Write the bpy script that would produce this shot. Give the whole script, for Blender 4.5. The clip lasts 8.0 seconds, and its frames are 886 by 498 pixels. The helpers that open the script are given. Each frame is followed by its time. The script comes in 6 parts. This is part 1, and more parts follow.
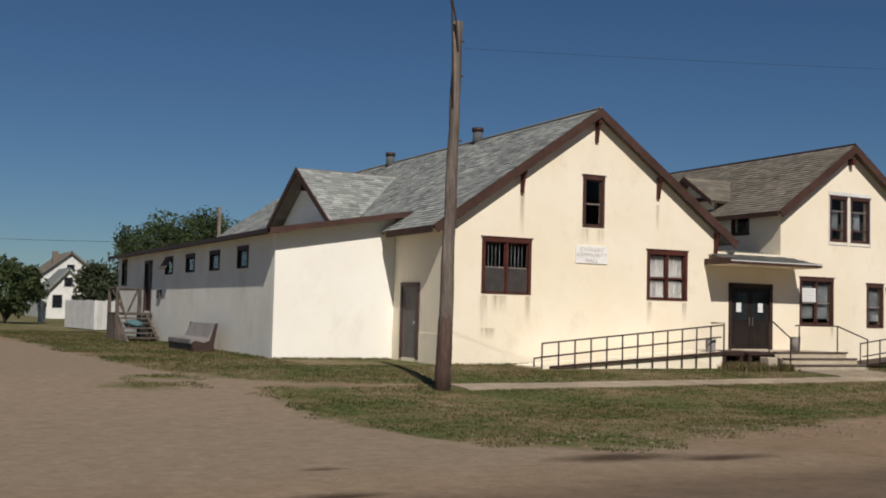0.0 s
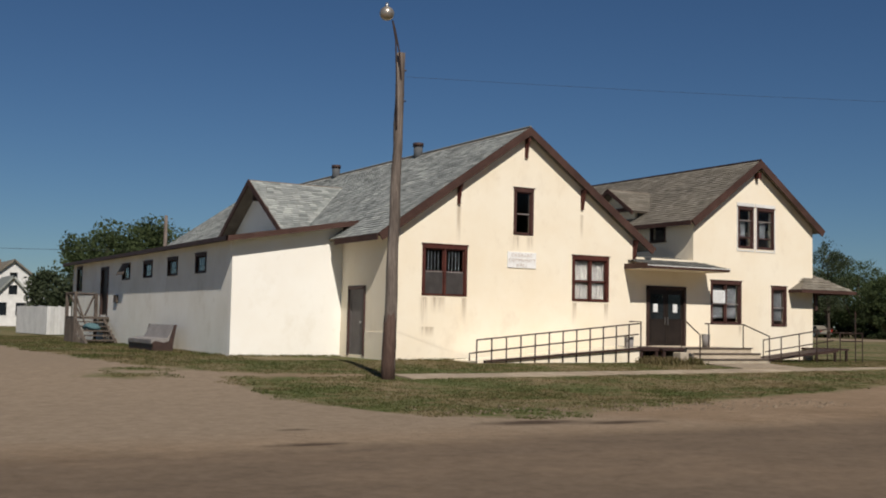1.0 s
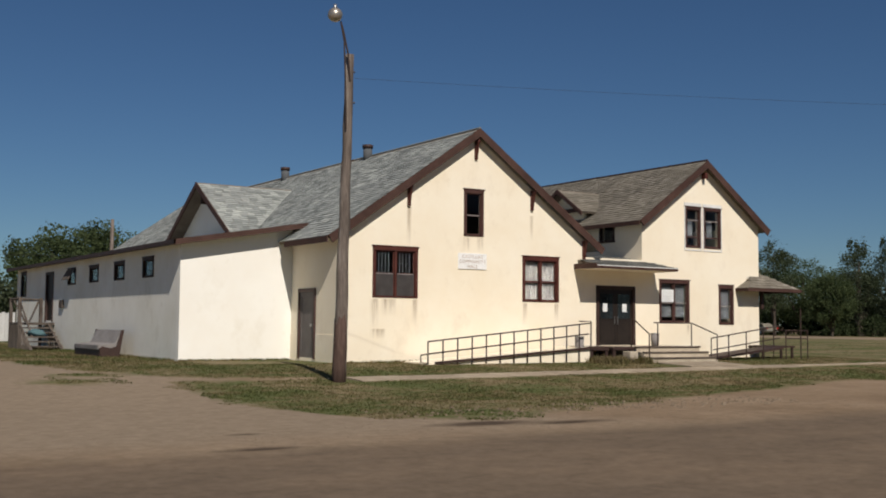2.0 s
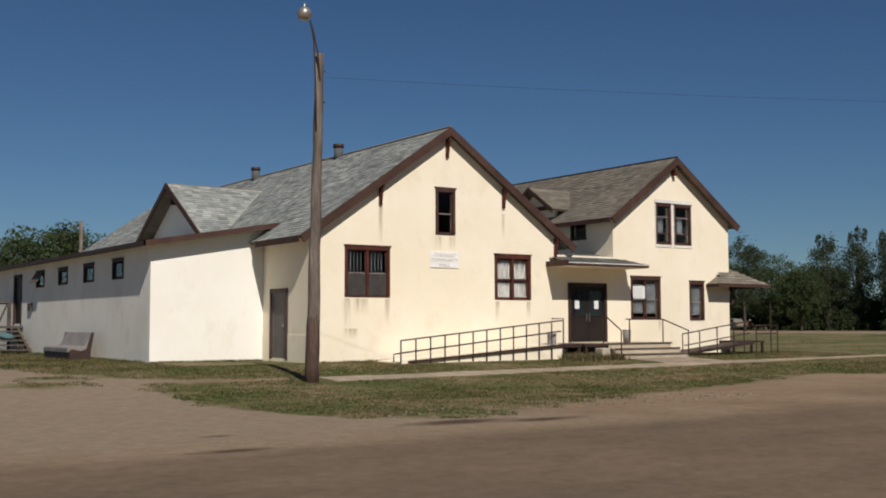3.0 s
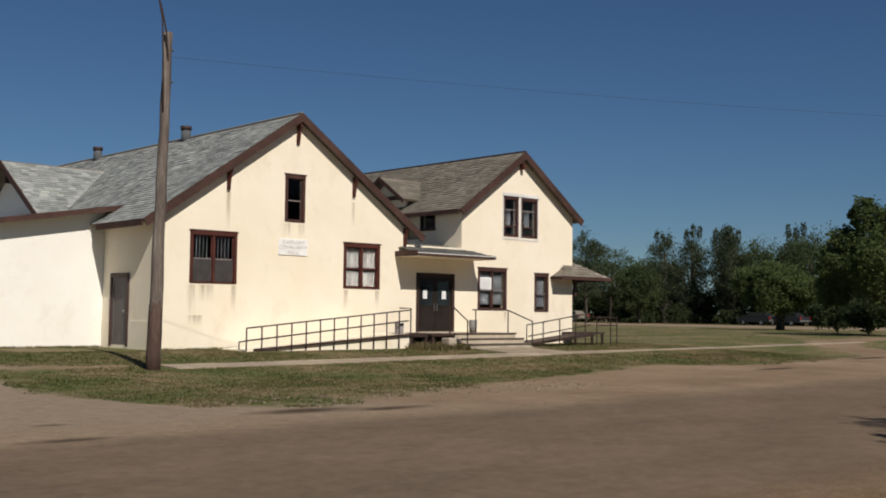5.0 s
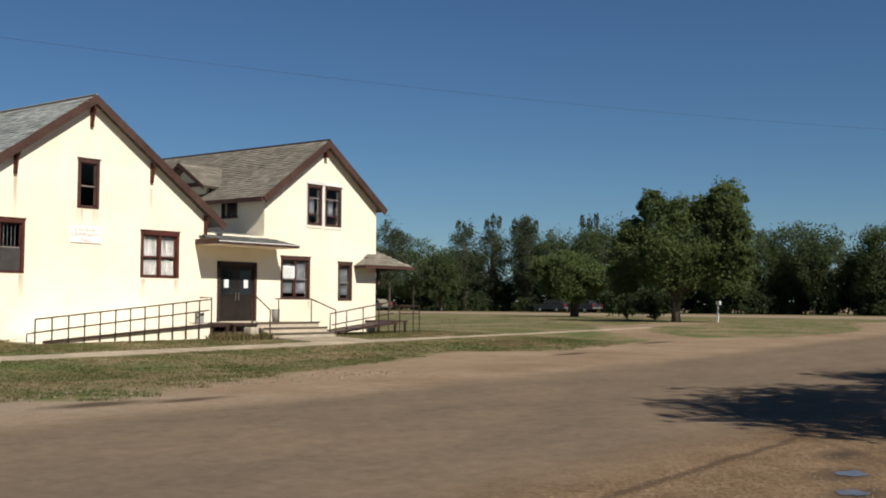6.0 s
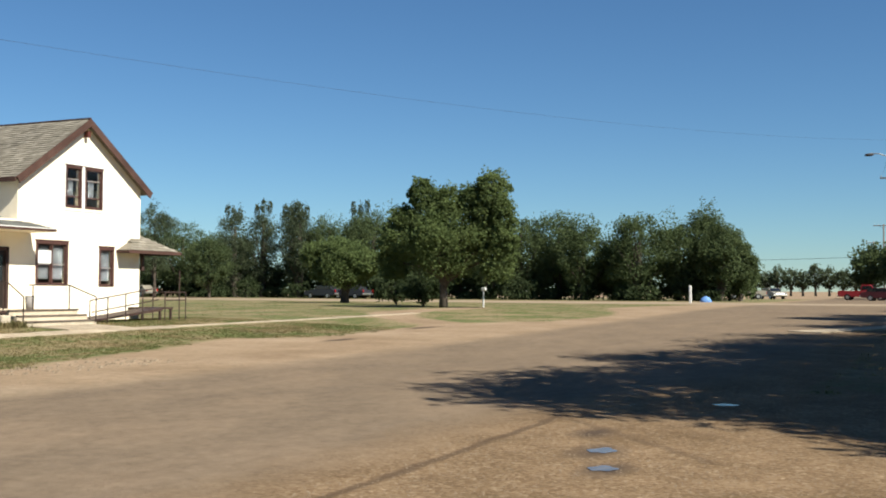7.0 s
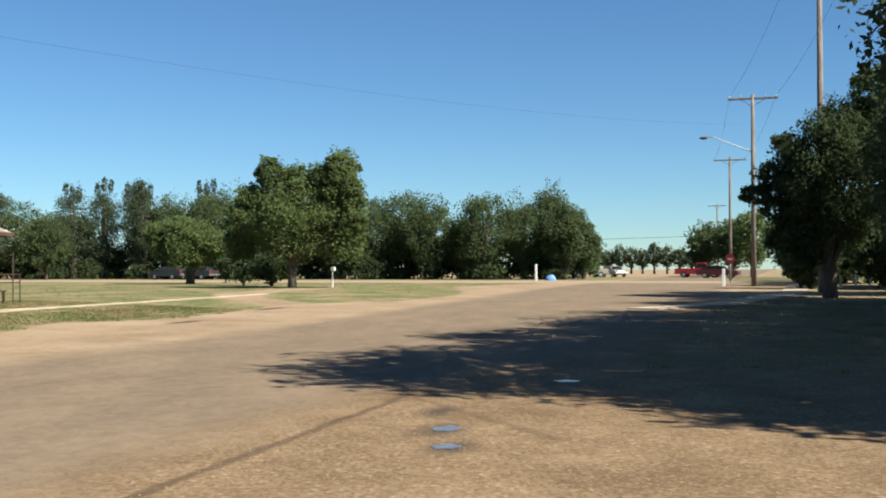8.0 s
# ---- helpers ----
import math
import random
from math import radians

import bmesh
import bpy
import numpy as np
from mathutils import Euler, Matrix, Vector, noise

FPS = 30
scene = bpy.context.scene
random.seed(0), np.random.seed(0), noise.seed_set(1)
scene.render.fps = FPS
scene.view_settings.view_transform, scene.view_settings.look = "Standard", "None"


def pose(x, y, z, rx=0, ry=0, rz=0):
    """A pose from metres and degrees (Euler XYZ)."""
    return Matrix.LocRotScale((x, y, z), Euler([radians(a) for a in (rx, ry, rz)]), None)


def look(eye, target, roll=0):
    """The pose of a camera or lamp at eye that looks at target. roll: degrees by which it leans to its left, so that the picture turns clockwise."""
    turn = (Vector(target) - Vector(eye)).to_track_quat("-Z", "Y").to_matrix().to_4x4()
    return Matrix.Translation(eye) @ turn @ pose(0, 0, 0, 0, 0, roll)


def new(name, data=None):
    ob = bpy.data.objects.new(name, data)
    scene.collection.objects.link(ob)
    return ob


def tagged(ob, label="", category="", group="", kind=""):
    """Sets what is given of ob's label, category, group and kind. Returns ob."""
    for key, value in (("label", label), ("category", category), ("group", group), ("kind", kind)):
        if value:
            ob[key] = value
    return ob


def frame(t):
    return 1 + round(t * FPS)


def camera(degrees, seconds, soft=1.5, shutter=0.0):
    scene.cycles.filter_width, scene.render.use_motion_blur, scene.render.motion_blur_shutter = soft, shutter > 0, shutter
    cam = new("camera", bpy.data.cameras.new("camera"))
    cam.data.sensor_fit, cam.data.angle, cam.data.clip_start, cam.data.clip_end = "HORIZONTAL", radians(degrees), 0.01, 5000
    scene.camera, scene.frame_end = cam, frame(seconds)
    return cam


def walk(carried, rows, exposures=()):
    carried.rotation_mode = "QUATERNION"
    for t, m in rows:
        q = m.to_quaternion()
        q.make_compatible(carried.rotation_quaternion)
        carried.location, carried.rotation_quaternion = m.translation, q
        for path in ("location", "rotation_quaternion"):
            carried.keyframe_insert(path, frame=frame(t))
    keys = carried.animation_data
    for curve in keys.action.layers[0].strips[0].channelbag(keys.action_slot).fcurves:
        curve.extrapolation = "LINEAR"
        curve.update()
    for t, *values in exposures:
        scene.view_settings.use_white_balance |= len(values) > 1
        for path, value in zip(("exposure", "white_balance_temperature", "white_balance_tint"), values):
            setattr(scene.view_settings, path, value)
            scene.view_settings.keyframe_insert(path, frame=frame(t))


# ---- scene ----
cam = camera(44.46, 8.0, soft=1.9)
# seconds, eye x y z, tilt, roll, yaw
PATH = [
    (0.0, -12.642, -24.344, 1.335, 93.332, -1.385, -27.433),
    (0.5, -13.683, -26.105, 1.187, 93.615, -1.150, -29.066),
    (1.0, -14.026, -26.778, 1.105, 93.832, -1.126, -30.595),
    (1.5, -14.017, -26.767, 1.104, 93.925, -0.818, -32.066),
    (3.0, -14.006, -26.751, 1.107, 93.891, 0.164, -34.610),
    (3.5, -14.002, -26.748, 1.106, 93.779, 0.368, -35.329),
    (4.0, -13.998, -26.747, 1.105, 93.671, 0.044, -36.468),
    (4.2, -13.997, -26.745, 1.105, 93.628, 0.051, -37.205),
    (5.5, -13.998, -26.730, 1.109, 93.125, -0.831, -47.416),
    (6.0, -14.000, -26.734, 1.107, 92.833, -0.312, -52.973),
    (6.5, -14.000, -26.734, 1.108, 92.552, -0.155, -59.533),
    (7.0, -13.989, -26.750, 1.113, 92.150, -0.251, -65.032),
    (7.5, -13.976, -26.762, 1.123, 91.587, -0.193, -69.196),
    (8.0, -13.971, -26.791, 1.125, 91.082, 0.110, -72.945),
]
walk(cam, [(t, pose(x, y, z, rx, ry, rz)) for t, x, y, z, rx, ry, rz in PATH],
     exposures=[(0.0, -0.26, 6480, 12), (0.5, -0.2, 6480, 12), (4.2, -0.2, 6480, 12), (5.5, -0.05, 6480, 11), (6.0, 0.28, 6500, 9), (6.5, 0.64, 6500, 7), (7.0, 1.05, 6500, 5), (8.0, 1.37, 6500, 4)])

# ---- world and sun ----
SUN_DIR = Vector((0.25, 1.0, -0.98)).normalized()
ELEV = math.asin(-SUN_DIR.z)
world = bpy.data.worlds.new("sky")
scene.world = world
world.use_nodes = True
wn = world.node_tree.nodes
sky = wn.new("ShaderNodeTexSky")
sky.sky_type, sky.sun_disc = "NISHITA", False
sky.sun_elevation = ELEV
sky.sun_rotation = math.atan2(-SUN_DIR.x, -SUN_DIR.y)
sky.altitude, sky.air_density, sky.dust_density, sky.ozone_density = 600, 1.0, 0.0, 3.0
deep = wn.new("ShaderNodeHueSaturation")
deep.inputs["Saturation"].default_value = 1.05
world.node_tree.links.new(sky.outputs[0], deep.inputs["Color"])
clear_air = wn.new("ShaderNodeMix")
clear_air.data_type, clear_air.blend_type = "RGBA", "MULTIPLY"
clear_air.inputs[0].default_value = 1.0
clear_air.inputs[7].default_value = (0.745, 0.975, 1.175, 1)
world.node_tree.links.new(deep.outputs[0], clear_air.inputs[6])
world.node_tree.links.new(clear_air.outputs[2], wn["Background"].inputs[0])
wn["Background"].inputs[1].default_value = 0.0405
sun_data = bpy.data.lights.new("sun", "SUN")
sun_data.energy, sun_data.angle, sun_data.color = 4.8, radians(0.55), (1.0, 0.94, 0.84)
sun = new("sun", sun_data)
sun.matrix_world = look((0, 0, 60), Vector((0, 0, 60)) + SUN_DIR)

# ---- materials ----
def ramp(nt, stops):
    n = nt.nodes.new("ShaderNodeValToRGB")
    e = n.color_ramp.elements
    while len(e) < len(stops):
        e.new(0.5)
    for el, (p, c) in zip(e, stops):
        el.position, el.color = p, (*c, 1)
    return n


def noise_node(nt, scale, detail=4, rough=0.55, coords=None, stretch=None):
    n = nt.nodes.new("ShaderNodeTexNoise")
    n.inputs["Scale"].default_value, n.inputs["Detail"].default_value, n.inputs["Roughness"].default_value = scale, detail, rough
    if coords is not None:
        if stretch:
            m = nt.nodes.new("ShaderNodeVectorMath")
            m.operation = "MULTIPLY"
            m.inputs[1].default_value = stretch
            nt.links.new(coords, m.inputs[0])
            coords = m.outputs[0]
        nt.links.new(coords, n.inputs["Vector"])
    return n


def mix(nt, fac, a, b, mode="MIX"):
    n = nt.nodes.new("ShaderNodeMix")
    n.data_type, n.blend_type = "RGBA", mode
    for sock, v in ((n.inputs[0], fac), (n.inputs[6], a), (n.inputs[7], b)):
        if isinstance(v, (int, float)):
            sock.default_value = v
        elif isinstance(v, tuple):
            sock.default_value = (*v, 1)
        else:
            nt.links.new(v, sock)
    return n.outputs[2]


def base_mat(name, rough=0.8, metal=0.0, spec=0.3):
    m = bpy.data.materials.new(name)
    m.use_nodes = True
    b = m.node_tree.nodes["Principled BSDF"]
    b.inputs["Roughness"].default_value, b.inputs["Metallic"].default_value = rough, metal
    b.inputs["Specular IOR Level"].default_value = spec
    geo = m.node_tree.nodes.new("ShaderNodeNewGeometry")
    return m, m.node_tree, b, geo


def bump(nt, b, height, strength=0.3, dist=0.01):
    n = nt.nodes.new("ShaderNodeBump")
    n.inputs["Strength"].default_value, n.inputs["Distance"].default_value = strength, dist
    nt.links.new(height, n.inputs["Height"])
    nt.links.new(n.outputs[0], b.inputs["Normal"])


def worn(name, c1, c2, scale=3.0, rough=0.8, metal=0.0, fine=40.0, relief=0.3, dist=0.006, stretch=None, c3=None, spec=0.3, per_piece=0.0):
    """Two-scale mottled surface: patches from c1 to c2, fine grain, relief."""
    m, nt, b, geo = base_mat(name, rough, metal, spec)
    big = noise_node(nt, scale, 5, 0.6, geo.outputs["Position"], stretch)
    rp = ramp(nt, [(0.32, c1), (0.68, c2)] if c3 is None else [(0.3, c1), (0.55, c2), (0.75, c3)])
    nt.links.new(big.outputs[0], rp.inputs[0])
    small = noise_node(nt, fine, 3, 0.6, geo.outputs["Position"], stretch)
    r2 = ramp(nt, [(0.3, (0.72, 0.72, 0.72)), (0.7, (1.1, 1.1, 1.1))])
    nt.links.new(small.outputs[0], r2.inputs[0])
    col = mix(nt, 1.0, rp.outputs[0], r2.outputs[0], "MULTIPLY")
    if per_piece:
        oi = nt.nodes.new("ShaderNodeObjectInfo")
        r3 = ramp(nt, [(0.0, (1 - per_piece,) * 3), (1.0, (1 + per_piece,) * 3)])
        nt.links.new(oi.outputs["Random"], r3.inputs[0])
        col = mix(nt, 1.0, col, r3.outputs[0], "MULTIPLY")
    nt.links.new(col, b.inputs["Base Color"])
    bump(nt, b, small.outputs[0], relief, dist)
    return m


def drips(nt, pos, marks):
    """Weather stains that hang below sills and corners: centre x, half width, top z, length."""
    sp = nt.nodes.new("ShaderNodeSeparateXYZ")
    nt.links.new(pos, sp.inputs[0])
    streak = noise_node(nt, 1.0, 4, 0.7, pos, (9, 9, 0.7))
    total = None
    for xc, w, zt, ln in marks:
        sub = nt.nodes.new("ShaderNodeMath")
        sub.operation = "SUBTRACT"
        nt.links.new(sp.outputs[0], sub.inputs[0])
        sub.inputs[1].default_value = xc
        ab = nt.nodes.new("ShaderNodeMath")
        ab.operation = "ABSOLUTE"
        nt.links.new(sub.outputs[0], ab.inputs[0])
        mx = nt.nodes.new("ShaderNodeMapRange")
        mx.inputs[1].default_value, mx.inputs[2].default_value, mx.inputs[3].default_value, mx.inputs[4].default_value = w * 0.4, w, 1, 0
        nt.links.new(ab.outputs[0], mx.inputs[0])
        mz = nt.nodes.new("ShaderNodeMapRange")
        mz.inputs[1].default_value, mz.inputs[2].default_value = zt - ln, zt
        nt.links.new(sp.outputs[2], mz.inputs[0])
        top_ = nt.nodes.new("ShaderNodeMath")
        top_.operation = "LESS_THAN"
        nt.links.new(sp.outputs[2], top_.inputs[0])
        top_.inputs[1].default_value = zt
        m1 = nt.nodes.new("ShaderNodeMath")
        m1.operation = "MULTIPLY"
        nt.links.new(mx.outputs[0], m1.inputs[0])
        nt.links.new(mz.outputs[0], m1.inputs[1])
        m2 = nt.nodes.new("ShaderNodeMath")
        m2.operation = "MULTIPLY"
        nt.links.new(m1.outputs[0], m2.inputs[0])
        nt.links.new(top_.outputs[0], m2.inputs[1])
        if total is None:
            total = m2.outputs[0]
        else:
            ad = nt.nodes.new("ShaderNodeMath")
            ad.operation = "MAXIMUM"
            nt.links.new(total, ad.inputs[0])
            nt.links.new(m2.outputs[0], ad.inputs[1])
            total = ad.outputs[0]
    r = ramp(nt, [(0.38, (0.1, 0.1, 0.1)), (0.62, (1, 1, 1))])
    nt.links.new(streak.outputs[0], r.inputs[0])
    out = nt.nodes.new("ShaderNodeMath")
    out.operation = "MULTIPLY"
    nt.links.new(total, out.inputs[0])
    nt.links.new(r.outputs[0], out.inputs[1])
    return out.outputs[0]


def stucco(name, c1, c2, stain, amount=0.5, marks=()):
    """Painted stucco: faint patches, vertical run stains, fine pebbled relief."""
    m, nt, b, geo = base_mat(name, 0.92, 0, 0.15)
    pos = geo.outputs["Position"]
    big = noise_node(nt, 0.55, 6, 0.62, pos)
    rp = ramp(nt, [(0.35, c1), (0.65, c2)])
    nt.links.new(big.outputs[0], rp.inputs[0])
    runs = noise_node(nt, 1.0, 5, 0.7, pos, (0.8, 0.8, 0.5))
    r2 = ramp(nt, [(0.56, (0, 0, 0)), (0.78, (amount,) * 3)])
    nt.links.new(runs.outputs[0], r2.inputs[0])
    blot = noise_node(nt, 2.3, 5, 0.7, pos)
    r3 = ramp(nt, [(0.6, (0, 0, 0)), (0.8, (amount * 0.7,) * 3)])
    nt.links.new(blot.outputs[0], r3.inputs[0])
    col = mix(nt, r2.outputs[0], rp.outputs[0], stain)
    col = mix(nt, r3.outputs[0], col, stain)
    if marks:
        col = mix(nt, drips(nt, pos, marks), col, tuple(0.72 * v for v in stain))
    nt.links.new(col, b.inputs["Base Color"])
    fine = noise_node(nt, 18, 6, 0.75, pos)
    bump(nt, b, fine.outputs[0], 0.3, 0.012)
    return m


def shingle_mat(name, stops):
    m, nt, b, geo = base_mat(name, 0.95, 0, 0.15)
    rp = ramp(nt, stops)
    oi = nt.nodes.new("ShaderNodeObjectInfo")
    add = nt.nodes.new("ShaderNodeMath")
    add.operation = "ADD"
    fr = nt.nodes.new("ShaderNodeMath")
    fr.operation = "FRACT"
    nt.links.new(geo.outputs["Random Per Island"], add.inputs[0])
    nt.links.new(oi.outputs["Random"], add.inputs[1])
    nt.links.new(add.outputs[0], fr.inputs[0])
    nt.links.new(fr.outputs[0], rp.inputs[0])
    big = noise_node(nt, 0.8, 5, 0.6, geo.outputs["Position"])
    r2 = ramp(nt, [(0.3, (0.78, 0.78, 0.78)), (0.7, (1.12, 1.12, 1.1))])
    nt.links.new(big.outputs[0], r2.inputs[0])
    grit = noise_node(nt, 90, 2, 0.6, geo.outputs["Position"])
    r3 = ramp(nt, [(0.3, (0.8, 0.8, 0.8)), (0.7, (1.1, 1.1, 1.1))])
    nt.links.new(grit.outputs[0], r3.inputs[0])
    col = mix(nt, 1.0, rp.outputs[0], r2.outputs[0], "MULTIPLY")
    col = mix(nt, 1.0, col, r3.outputs[0], "MULTIPLY")
    nt.links.new(col, b.inputs["Base Color"])
    bump(nt, b, grit.outputs[0], 0.3, 0.004)
    return m


def leaf_mat(name, stops):
    m, nt, b, geo = base_mat(name, 0.85, 0, 0.08)
    rp = ramp(nt, stops)
    nt.links.new(geo.outputs["Random Per Island"], rp.inputs[0])
    big = noise_node(nt, 0.7, 3, 0.6, geo.outputs["Position"])
    r2 = ramp(nt, [(0.3, (0.75, 0.78, 0.7)), (0.7, (1.15, 1.12, 1.05))])
    nt.links.new(big.outputs[0], r2.inputs[0])
    col = mix(nt, 1.0, rp.outputs[0], r2.outputs[0], "MULTIPLY")
    nt.links.new(col, b.inputs["Base Color"])
    tr = nt.nodes.new("ShaderNodeBsdfTranslucent")
    nt.links.new(col, tr.inputs[0])
    ms = nt.nodes.new("ShaderNodeMixShader")
    ms.inputs[0].default_value = 0.52
    nt.links.new(b.outputs[0], ms.inputs[1])
    nt.links.new(tr.outputs[0], ms.inputs[2])
    nt.links.new(ms.outputs[0], nt.nodes["Material Output"].inputs[0])
    return m


def glass_mat(name, tint=(0.9, 0.93, 0.95)):
    m, nt, b, geo = base_mat(name, 0.03, 0, 0.5)
    b.inputs["Base Color"].default_value = (*tint, 1)
    b.inputs["Transmission Weight"].default_value = 1.0
    b.inputs["IOR"].default_value = 1.2
    wob = noise_node(nt, 2.0, 2, 0.5, geo.outputs["Position"])
    bump(nt, b, wob.outputs[0], 0.05, 0.02)
    return m


M_STUCCO = stucco("cream_stucco", (0.848, 0.745, 0.575), (0.888, 0.807, 0.655), (0.55, 0.43, 0.30), 0.34, marks=[(1.15, 0.16, 1.8, 0.9), (1.6, 0.3, 1.8, 0.5), (2.5, 0.12, 1.8, 0.8), (4.32, 0.16, 3.7, 0.45), (4.8, 0.15, 3.7, 0.45), (1.28, 0.28, 0.95, 0.3), (6.5, 0.12, 1.76, 0.7), (7.75, 0.1, 1.76, 0.6), (2.27, 0.1, 4.5, 1.2), (6.75, 0.08, 4.5, 0.8), (13.6, 0.1, 1.15, 0.4)])
M_STUCCO_W = stucco("white_stucco", (0.87, 0.83, 0.745), (0.905, 0.88, 0.81), (0.6, 0.52, 0.38), 0.3)
M_STUCCO_S = stucco("side_stucco", (0.80, 0.765, 0.675), (0.89, 0.865, 0.79), (0.50, 0.44, 0.34), 0.5)
M_FASCIA = worn("brown_fascia_paint", (0.05, 0.024, 0.018), (0.088, 0.045, 0.034), 2.0, 0.7, fine=30, relief=0.2)
M_TRIM = worn("oxblood_trim_paint", (0.06, 0.018, 0.013), (0.105, 0.032, 0.023), 3.0, 0.55, fine=50, relief=0.15)
M_BROWNTRIM = worn("brown_window_paint", (0.055, 0.026, 0.02), (0.09, 0.0405, 0.034), 3.0, 0.6, fine=50, relief=0.15)
M_DARKTRIM = worn("dark_brown_trim", (0.035, 0.02, 0.017), (0.065, 0.037, 0.03), 3.0, 0.6, fine=50, relief=0.15)
M_DOOR = worn("dark_door_paint", (0.016, 0.012, 0.01), (0.03, 0.022, 0.018), 3.0, 0.5, fine=60, relief=0.15)
M_SCREEN = worn("screen_door_mesh", (0.125, 0.112, 0.107), (0.165, 0.148, 0.14), 2.5, 0.75, fine=120, relief=0.2)
M_SHINGLE_G = shingle_mat("grey_green_shingle", [(0.0, (0.20, 0.215, 0.205)), (0.35, (0.30, 0.315, 0.30)), (0.75, (0.36, 0.375, 0.355)), (1.0, (0.44, 0.45, 0.42))])
M_SHINGLE_B = shingle_mat("brown_grey_shingle", [(0.0, (0.165, 0.146, 0.118)), (0.4, (0.2, 0.178, 0.144)), (0.8, (0.23, 0.205, 0.168)), (1.0, (0.27, 0.243, 0.2))])
M_SHINGLE_C = shingle_mat("dark_grey_shingle", [(0.0, (0.10, 0.10, 0.095)), (0.5, (0.14, 0.14, 0.13)), (1.0, (0.19, 0.19, 0.175))])
M_DECK = worn("roof_board", (0.16, 0.13, 0.10), (0.22, 0.18, 0.14), 3.0, 0.9)
M_GLASS = glass_mat("window_glass")
# dark colour stands in for the dimness of rooms behind the glass
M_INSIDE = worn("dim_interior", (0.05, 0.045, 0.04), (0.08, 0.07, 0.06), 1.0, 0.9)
M_CURTAIN = worn("white_curtain", (0.36, 0.34, 0.32), (0.56, 0.54, 0.51), 4.0, 0.9, fine=60, stretch=(6, 6, 0.6))
M_MESH = worn("grey_window_screen", (0.045, 0.04, 0.038), (0.07, 0.062, 0.06), 3.0, 0.8, fine=200)
M_WHITE = worn("white_paint", (0.68, 0.67, 0.64), (0.82, 0.81, 0.78), 2.0, 0.6, fine=40, relief=0.15, per_piece=0.06)
M_BOARD = worn("fresh_white_board", (0.86, 0.85, 0.82), (0.92, 0.91, 0.89), 3.0, 0.7, fine=40, relief=0.1)
M_PAPER = worn("paper", (0.74, 0.76, 0.76), (0.82, 0.83, 0.82), 5.0, 0.8)
M_LETTER = worn("faded_sign_letter", (0.46, 0.36, 0.30), (0.60, 0.49, 0.41), 5.0, 0.8)
M_POLE = worn("weathered_pole_wood", (0.085, 0.066, 0.055), (0.19, 0.155, 0.13), 2.6, 0.9, fine=14, relief=0.8, dist=0.02, stretch=(3, 3, 0.35), c3=(0.33, 0.285, 0.245))
M_WOOD = worn("weathered_grey_wood", (0.075, 0.058, 0.047), (0.14, 0.115, 0.095), 3.0, 0.9, fine=25, relief=0.5, dist=0.01, per_piece=0.15)
M_BARK = worn("bark", (0.05, 0.04, 0.032), (0.11, 0.09, 0.07), 3.0, 0.95, fine=20, relief=0.9, dist=0.03, stretch=(3, 3, 0.6))
M_METAL = worn("dark_painted_pipe", (0.03, 0.02, 0.017), (0.07, 0.045, 0.035), 4.0, 0.5, fine=60, relief=0.15)
M_GALV = worn("galvanised_metal", (0.35, 0.35, 0.34), (0.5, 0.5, 0.49), 4.0, 0.4, metal=0.8, fine=40, relief=0.1)
M_LAMPHEAD = worn("aged_lamp_dome", (0.34, 0.29, 0.24), (0.5, 0.46, 0.4), 4.0, 0.35, metal=0.6, fine=30, relief=0.1)
M_BLACK = worn("black_rubber", (0.012, 0.012, 0.012), (0.03, 0.03, 0.028), 5.0, 0.8)
M_CONCRETE = worn("dusty_concrete", (0.42, 0.35, 0.265), (0.56, 0.48, 0.37), 1.6, 0.95, fine=30, relief=0.4, per_piece=0.1)
M_WALK = worn("dusty_tan_slab", (0.29, 0.228, 0.16), (0.43, 0.355, 0.262), 2.2, 0.95, fine=24, relief=0.5, per_piece=0.14)
M_SEAT = worn("grey_bench_seat", (0.22, 0.20, 0.19), (0.30, 0.28, 0.265), 2.5, 0.8, fine=60)
M_BLIND = worn("dim_blind", (0.05, 0.05, 0.052), (0.085, 0.085, 0.088), 3.0, 0.9)
# bars, pipes, curtains, and the sky reflection coloured into the lower house panes
M_COOL_GREY = worn("cool_grey", (0.07, 0.075, 0.08), (0.115, 0.12, 0.125), 3.0, 0.9)
M_BUTT = worn("creosoted_pole_butt", (0.06, 0.036, 0.028), (0.125, 0.08, 0.062), 3.0, 0.9, fine=14, relief=0.8, dist=0.02, stretch=(3, 3, 0.4))
M_BLUE = worn("blue_tarp", (0.10, 0.22, 0.50), (0.18, 0.34, 0.66), 2.0, 0.6)
M_TEAL = worn("faded_teal_cloth", (0.06, 0.13, 0.15), (0.11, 0.19, 0.20), 4.0, 0.9)
M_RED = worn("red_car_paint", (0.34, 0.02, 0.028), (0.42, 0.03, 0.04), 1.0, 0.3, fine=20, relief=0.02, spec=0.5)
M_MAROON = worn("maroon_car_paint", (0.07, 0.008, 0.014), (0.10, 0.014, 0.02), 1.0, 0.3, fine=20, relief=0.02, spec=0.5)
M_SILVER = worn("beige_silver_car_paint", (0.2, 0.18, 0.145), (0.26, 0.235, 0.19), 1.0, 0.35, fine=20, relief=0.02, spec=0.5)
M_DARKCAR = worn("dark_car_paint", (0.02, 0.022, 0.03), (0.035, 0.037, 0.045), 1.0, 0.3, fine=20, relief=0.02, spec=0.5)
M_CARGLASS = worn("dark_car_glass", (0.012, 0.015, 0.018), (0.02, 0.024, 0.028), 1.0, 0.08, fine=10, relief=0.0, spec=0.6)
